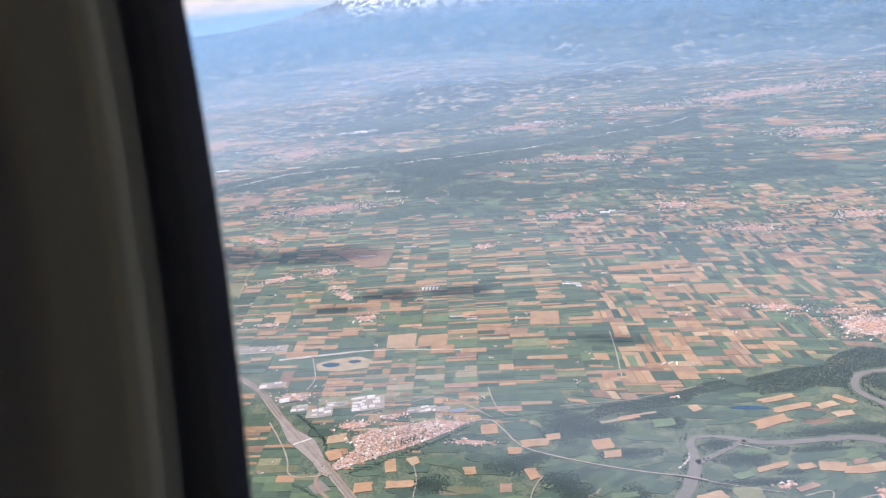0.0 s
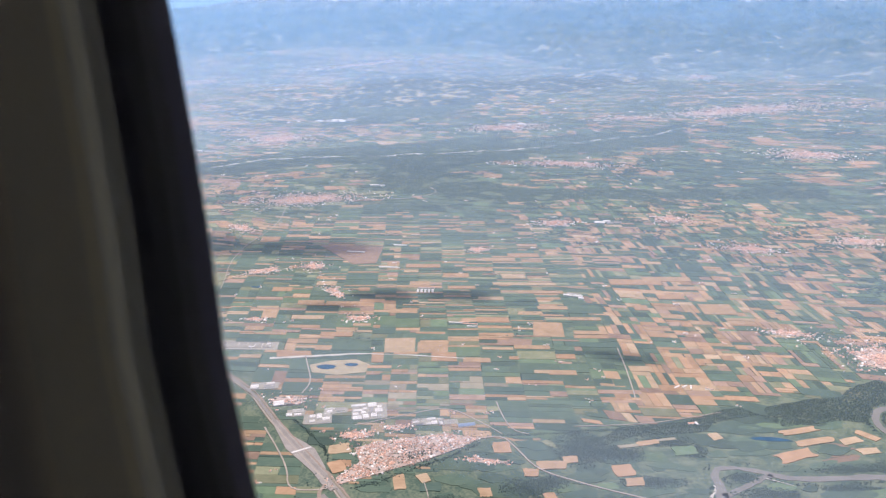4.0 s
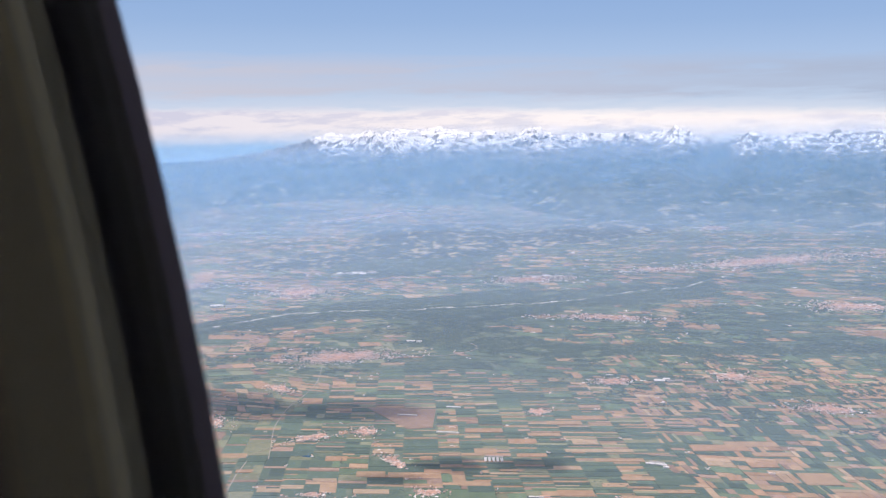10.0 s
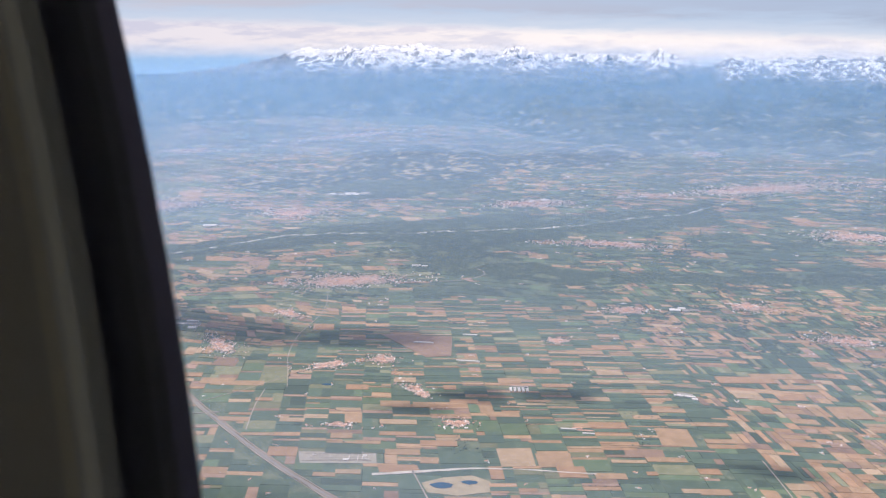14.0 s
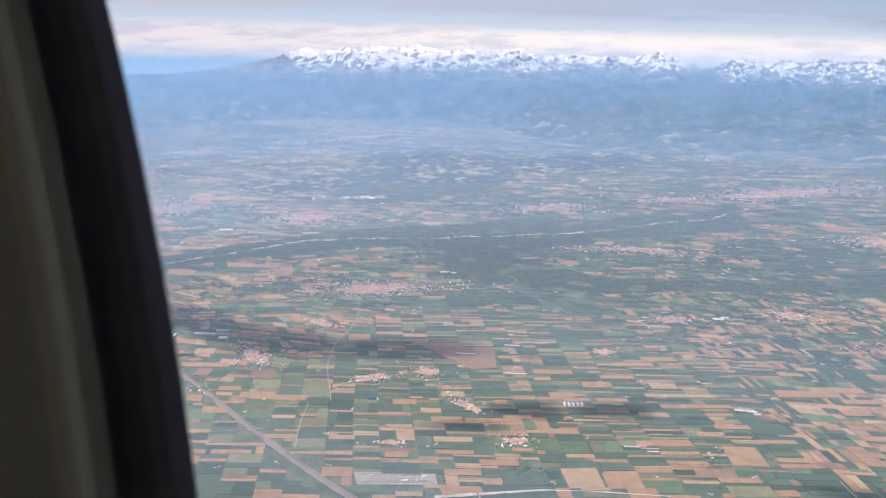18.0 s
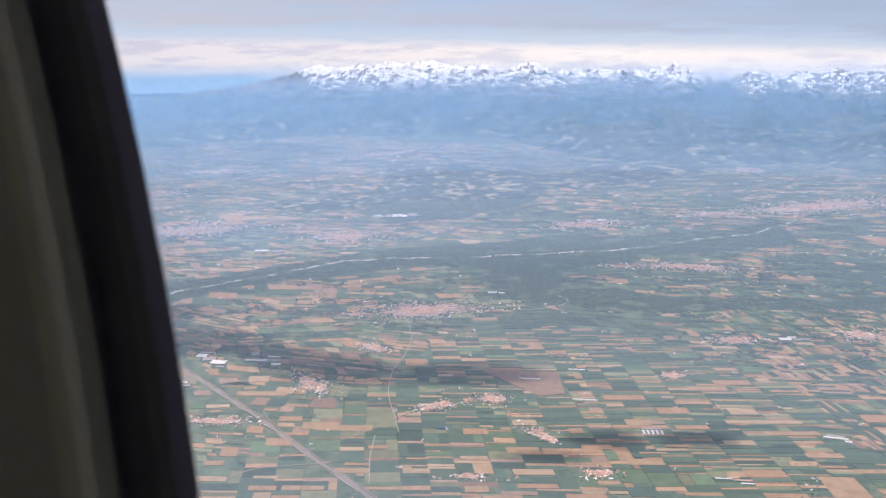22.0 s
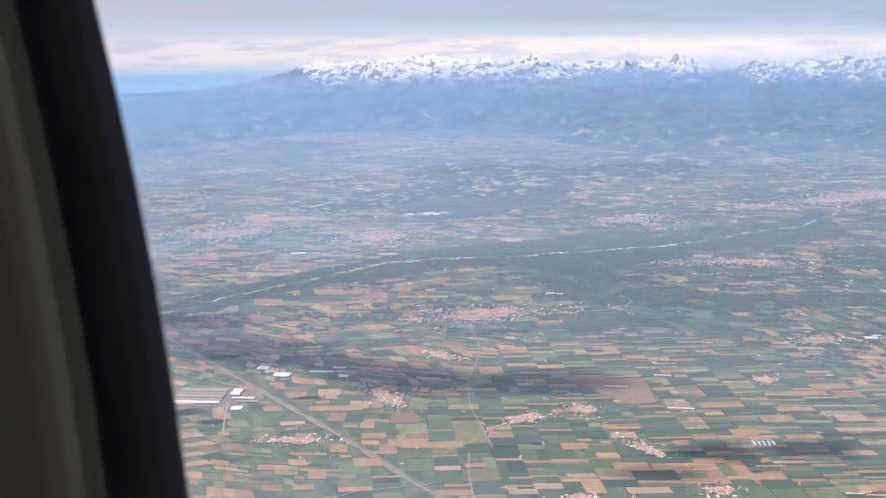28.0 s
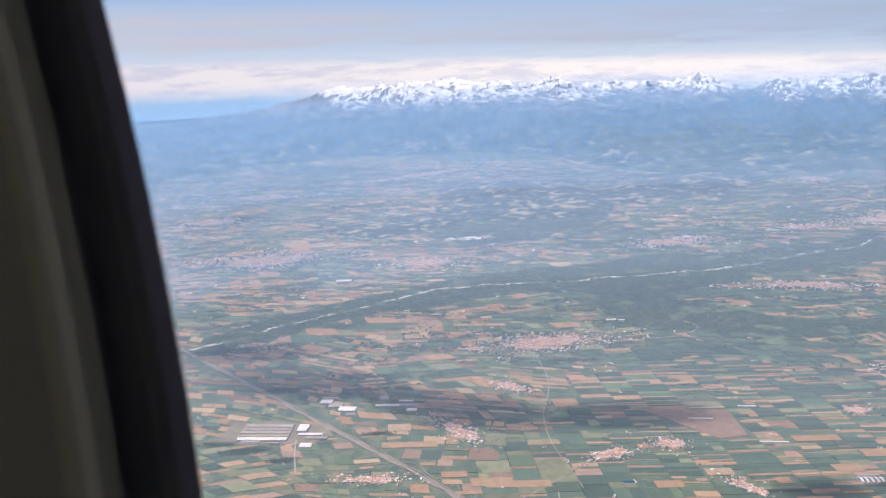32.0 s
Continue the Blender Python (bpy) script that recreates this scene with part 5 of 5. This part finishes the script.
def substation():
    """Rows of thin gantries and a few low buildings in a fenced yard."""
    rng = random.Random(34)
    base = anchor("substation", -64.7, 91.4)
    tagged(base, "fenced substation yard with rows of thin pale gantries", "substation")
    turn = radians(29)
    c, s = math.cos(turn), math.sin(turn)

    def box(name, p, q, w, d, h, mat):
        b = Heap()
        b.slab([(u * c - v * s, u * s + v * c) for u, v in ((p - w, q - d), (p + w, q - d), (p + w, q + d), (p - w, q + d))], 0.04, h)
        part(name, mesh_of(name, b.v, b.f, [mat]), base)
    for k in range(26):
        box("gantry", -4.2 + 0.34 * k + rng.uniform(-0.06, 0.06), rng.uniform(-0.5, 0.5), 0.03, rng.uniform(0.3, 0.7), 0.09, rng.choice((LANE, SHEDG, SHED)))
    for q in (-0.75, -0.1, 0.6):
        box("busbar", rng.uniform(-0.3, 0.3), q, 4.0, 0.022, 0.075, LANE)
    for q in (-1.15, 1.15):
        box("fence", 0, q, 5.0, 0.035, 0.1, LANE)
    for p in (-5.0, 5.0):
        box("fence", p, 0, 0.035, 1.12, 0.1, LANE)
    for p, q, w in ((-3.6, 0.7, 0.25), (1.2, -0.8, 0.4), (3.9, 0.4, 0.3), (4.3, -0.6, 0.2)):
        hall(base, p * c - q * s, p * s + q * c, w, w * 0.5, 0.15, turn, 1, SHED)


substation()
estate(-190, 266, 9, 3.0, 30, 9, 36, "distant pale factory sheds")
estate(-118, 289, 6, 2.0, 25, 9, 37, "distant pale factory sheds beside a town")
estate(-93.1, 308.7, 3.2, 1.2, 25, 4, 38, "distant white factory sheds")


# ---- the Alps ----
CREST = [(-20, 34), (3.8, 33), (4.8, 30), (6.3, 33), (7.2, 28.5), (8.5, 32.5), (9.4, 26.5), (10.4, 32), (11.3, 33), (12.7, 22), (14.3, 30), (15.6, 40.5), (17.3, 34), (19.8, 36), (22.2, 35.5), (23.6, 36), (24.7, 46), (26.2, 36.5),
         (27.6, 42.5), (29.2, 40.5), (31, 47.5), (32.5, 45.8), (34.2, 46.5), (35.0, 42), (35.8, 46.5), (36.9, 40.5), (37.7, 43.5), (38.5, 45), (39.4, 39.5), (40.3, 35), (41.4, 31), (43.1, 25.5), (44.6, 22.5), (48.3, 16), (49.8, 13), (60, 11), (75, 10)]
FOOT = [(-20, 430), (5, 452), (9, 470), (13, 476), (17, 458), (22, 485), (27, 600), (33, 640), (39, 655), (47, 620), (56, 560), (75, 540)]


def massif(name, crest, edge, depth, rear, cols, rows_, mat, label):
    """A range between two bearings: spurs and valleys behind its foot, inner ridges, and a skyline that follows crest."""
    base, r0 = -10, 70
    heights, feet = [], []
    for i in range(cols + 1):
        deg = base + r0 * i / cols
        top = smooth(crest, deg)
        foot = smooth(edge, deg) + 26 * noise.noise(Vector((deg * 0.30, 0, 7))) + 9 * noise.noise(Vector((deg * 1.3, 0, 3)))
        sn, cs = math.sin(radians(deg)), math.cos(radians(deg))
        column = []
        for j in range(rows_ + 1):
            r = foot + (rear - foot) * j / rows_
            x, y = -sn * r, cs * r
            k = (r - foot) / (depth - foot)
            wx, wy = x + 14 * noise.noise(Vector((x * 0.02, y * 0.02, 1))), y + 14 * noise.noise(Vector((x * 0.02, y * 0.02, 6)))
            spur = noise.ridged_multi_fractal(Vector((wx * 0.017, wy * 0.011, 0.3)), 0.85, 2.1, 6, 1.0, 2.0) / 1.7
            jag = noise.ridged_multi_fractal(Vector((x * 0.05, y * 0.032, 2.0)), 0.9, 2.1, 4, 1.0, 2.0) / 1.7
            crag = noise.ridged_multi_fractal(Vector((x * 0.13, y * 0.09, 5.0)), 0.9, 2.1, 3, 1.0, 2.0) / 1.7
            if k < 1:
                rise = min(1.0, k / 0.16)
                body = 0.30 * rise * rise * (3 - 2 * rise) + 0.12 * min(1.0, k / 0.6) + 0.52 * max(0.0, (k - 0.38) / 0.62) ** 1.5
            else:
                body = 0.94 * max(0.0, 1 - (k - 1) * 2.4)
            low = max(0.0, 1 - k * 1.1)
            form = (0.42 + 0.72 * spur) * low + (0.66 + 0.40 * spur) * (1 - low)
            column.append(top ** (1 - 0.5 * low) * 32 ** (0.5 * low) * body * form + (7.0 * (jag - 0.5) + 2.5 * (crag - 0.5)) * min(1, k * 1.6) - 0.3)
        heights.append(column)
        feet.append(foot)
    # keep the skyline at its true height on the whole, notches free
    lift = []
    for i, column in enumerate(heights):
        want = (smooth(crest, base + r0 * i / cols) + 2.0 - HEIGHT) / depth
        at = max(range(len(column)), key=lambda j: (column[j] - HEIGHT) / (feet[i] + (rear - feet[i]) * j / rows_))
        r = feet[i] + (rear - feet[i]) * at / rows_
        lift.append((HEIGHT + want * r) / max(6.0, column[at]))
    vs, fs = [], []
    for i, column in enumerate(heights):
        near = lift[max(0, i - 7):i + 8]
        f = sum(near) / len(near)
        deg = base + r0 * i / cols
        for j, z in enumerate(column):
            r = feet[i] + (rear - feet[i]) * j / rows_
            k = min(1.0, max(0.0, (r - feet[i]) / (depth - feet[i])) * 1.6)
            vs.append((-math.sin(radians(deg)) * r, math.cos(radians(deg)) * r, z * (1 + (f - 1) * k)))
    n = rows_ + 1
    for i in range(cols):
        for j in range(rows_):
            q = i * n + j
            fs.append((q, q + 1, q + n + 1, q + n))
    tagged(part(name, mesh_of(name, vs, fs, [mat]), None, label, "structure"), category="mountains")


massif("mountain_range", CREST, FOOT, 985, 1160, 1250, 190, ALPS, "snow-capped Alpine range above blue wooded foothills")


def hills():
    """Low wooded hills on the far plain."""
    for cx, cy, a, b, high, turn in ((-212, 360, 62, 40, 3.8, 118), (-150, 405, 52, 26, 3.4, 65), (-228, 283, 30, 20, 1.6, 60)):
        vs, fs = [], []
        n = 60
        c, s = math.cos(radians(turn)), math.sin(radians(turn))
        for i in range(n + 1):
            for j in range(n + 1):
                p, q = 2 * i / n - 1, 2 * j / n - 1
                x, y = cx + a * p * c - b * q * s, cy + a * p * s + b * q * c
                dome = max(0.0, 1 - p * p) * max(0.0, 1 - q * q)
                z = high * dome * (0.75 + 0.6 * noise.fractal(Vector((x * 0.06, y * 0.06, 1)), 0.9, 2, 4)) - 0.1
                vs.append((x, y, z))
        for i in range(n):
            for j in range(n):
                k = i * (n + 1) + j
                fs.append((k, k + n + 1, k + n + 2, k + 1))
        tagged(part("hill", mesh_of("hill", vs, fs, [HILLWOOD], smooth_shade=True), None, "low hill with dark woods and clearings", "structure"), category="hill")


hills()


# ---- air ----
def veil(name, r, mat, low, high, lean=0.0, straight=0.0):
    """A sheet at a distance from the flight line; a straight middle keeps near sheets at one distance all along."""
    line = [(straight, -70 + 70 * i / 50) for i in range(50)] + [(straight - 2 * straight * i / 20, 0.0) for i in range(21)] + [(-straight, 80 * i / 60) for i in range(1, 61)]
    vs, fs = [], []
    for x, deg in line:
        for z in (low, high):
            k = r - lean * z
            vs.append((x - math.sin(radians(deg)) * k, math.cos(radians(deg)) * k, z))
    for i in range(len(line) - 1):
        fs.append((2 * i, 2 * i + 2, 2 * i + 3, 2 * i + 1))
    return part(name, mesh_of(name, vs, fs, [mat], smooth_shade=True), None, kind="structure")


LEAN = 0.8
# Haze is put in as tinted sheets, pale near by and bluer far off.
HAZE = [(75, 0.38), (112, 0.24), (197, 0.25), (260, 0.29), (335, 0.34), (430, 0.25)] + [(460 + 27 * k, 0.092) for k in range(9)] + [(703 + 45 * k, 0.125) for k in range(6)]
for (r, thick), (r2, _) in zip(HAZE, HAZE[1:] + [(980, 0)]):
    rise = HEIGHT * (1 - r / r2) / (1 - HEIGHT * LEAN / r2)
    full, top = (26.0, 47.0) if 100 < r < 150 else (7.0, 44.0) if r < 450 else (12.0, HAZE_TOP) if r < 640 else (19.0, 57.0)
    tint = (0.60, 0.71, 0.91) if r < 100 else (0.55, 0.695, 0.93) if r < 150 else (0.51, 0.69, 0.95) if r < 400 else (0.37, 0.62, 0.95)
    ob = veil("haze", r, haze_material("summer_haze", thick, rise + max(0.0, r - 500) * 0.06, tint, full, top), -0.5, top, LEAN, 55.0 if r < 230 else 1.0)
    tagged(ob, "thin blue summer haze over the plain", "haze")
ob = veil("backdrop", 1500, sky_material(), -20, 300, 0.0, 1.0)
tagged(ob, "pale blue sky with grey and white cloud bands", "sky")


def cloud(x, y, a, b, turn, mat, seed):
    """A flat cumulus over the plain; only its shade is seen."""
    z = 125.0
    sx, sy = x + SUN.x / SUN.z * z, y + SUN.y / SUN.z * z
    vs, fs = [], []
    n, m = 48, 10
    for j in range(m + 1):
        lat = math.pi * (j / m - 0.5)
        for i in range(n):
            w = 2 * math.pi * i / n
            k = 1 + 0.12 * noise.fractal(Vector((math.cos(w) * 1.1, math.sin(w) * 1.6, seed + lat * 0.4)), 0.7, 2, 4)
            vs.append((1.2 * k * math.cos(lat) * math.cos(w), 1.2 * k * math.cos(lat) * math.sin(w), 0.6 * math.sin(lat) * (1.6 if lat > 0 else 0.6) * k))
    for j in range(m):
        for i in range(n):
            fs.append((j * n + i, j * n + (i + 1) % n, (j + 1) * n + (i + 1) % n, (j + 1) * n + i))
    ob = part("cloud", mesh_of("cloud", vs, fs, [mat], smooth_shade=True), None, "flat white fair-weather cloud", "structure")
    ob.matrix_world = pose(sx, sy, z, 0, 0, turn) @ Matrix.Diagonal((a, b, 3.5, 1.0))
    tagged(ob, category="cloud")


SHADES = ((-152, 126, 26, 10, 10), (-119, 127, 24, 10, 5), (-91, 136, 19, 7, 24), (-57.5, 121.3, 9, 3.4, 24), (-45, 127.5, 8, 3.2, 24), (-64, 111, 9, 2.4, 25),
          (-8, 118, 8, 2.4, 15), (-176, 137, 18, 8, 20))
for i, spec in enumerate(SHADES):
    cloud(*spec, THIN_CLOUD if spec[0] in (-8, -64) else CLOUD, seed=40 + i)


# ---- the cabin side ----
# how far the lining swells to show the window's lower corner, by seconds
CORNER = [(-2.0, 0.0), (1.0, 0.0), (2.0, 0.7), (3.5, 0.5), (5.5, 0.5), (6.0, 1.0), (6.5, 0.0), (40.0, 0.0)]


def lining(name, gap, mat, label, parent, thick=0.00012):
    """The cabin's side at the window, drawn out and twisted along the flight line, as nothing but the camera moves; the
    near clip cuts its edge.
    """
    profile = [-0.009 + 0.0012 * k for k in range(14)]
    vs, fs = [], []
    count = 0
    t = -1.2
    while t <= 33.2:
        a = radians(smooth(LINING_TWIST, t))
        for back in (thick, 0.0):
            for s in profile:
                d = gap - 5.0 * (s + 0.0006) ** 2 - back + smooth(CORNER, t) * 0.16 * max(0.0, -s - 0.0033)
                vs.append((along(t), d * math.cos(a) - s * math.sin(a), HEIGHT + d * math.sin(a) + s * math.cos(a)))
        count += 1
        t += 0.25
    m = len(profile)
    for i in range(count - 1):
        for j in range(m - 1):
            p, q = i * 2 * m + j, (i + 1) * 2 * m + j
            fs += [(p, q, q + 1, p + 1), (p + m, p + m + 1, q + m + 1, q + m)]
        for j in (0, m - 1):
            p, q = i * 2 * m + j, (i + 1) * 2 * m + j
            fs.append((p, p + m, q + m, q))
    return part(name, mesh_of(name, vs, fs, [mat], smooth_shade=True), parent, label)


def plastic(name, colour, through_share, glow, rough=0.6):
    """Thin moulded sheet with a made-up see-through share, so light reaches the layers behind."""
    m = surface(name, tuple(k * 0.92 for k in colour), colour, 300, 1500, rough, island=0.0)
    if through_share:
        nt = m.node_tree
        b = nt.nodes["Principled BSDF"]
        t = nt.nodes.new("ShaderNodeBsdfTranslucent")
        t.inputs["Color"].default_value = (*glow, 1)
        mix = nt.nodes.new("ShaderNodeMixShader")
        mix.inputs[0].default_value = through_share
        nt.links.new(b.outputs[0], mix.inputs[1])
        nt.links.new(t.outputs[0], mix.inputs[2])
        nt.links.new(mix.outputs[0], nt.nodes["Material Output"].inputs["Surface"])
    return m


surround = anchor("window_1", 0, 0, 0)
tagged(surround, "dark curved window surround of an airliner cabin", "window", kind="structure")
STEP = 0.00338e-3
# Cabin shade is put into colours and see-through shares; the seal itself is pale.
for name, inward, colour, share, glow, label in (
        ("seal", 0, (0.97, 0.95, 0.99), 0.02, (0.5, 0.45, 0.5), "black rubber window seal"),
        # The seal's sheen is put in as two sheets, the inner one darker.
        ("seal_inner", 66, (0.03, 0.03, 0.032), 0.80, (0.97, 0.96, 0.97), "darker inner half of the black window seal"),
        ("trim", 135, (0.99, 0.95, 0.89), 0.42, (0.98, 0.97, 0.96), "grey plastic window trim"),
        ("edge_strip", 172, (0.05, 0.04, 0.02), 0.92, (0.97, 0.93, 0.85), "yellowish edge of the window trim"),
        ("panel", 196, (0.05, 0.047, 0.047), 0.84, (0.90, 0.88, 0.865), "grey cabin wall panel with shade in its colour"),
        ("panel", 360, (0.05, 0.04, 0.035), 0.91, (0.92, 0.875, 0.845), "brownish grey cabin wall panel with shade in its colour")):
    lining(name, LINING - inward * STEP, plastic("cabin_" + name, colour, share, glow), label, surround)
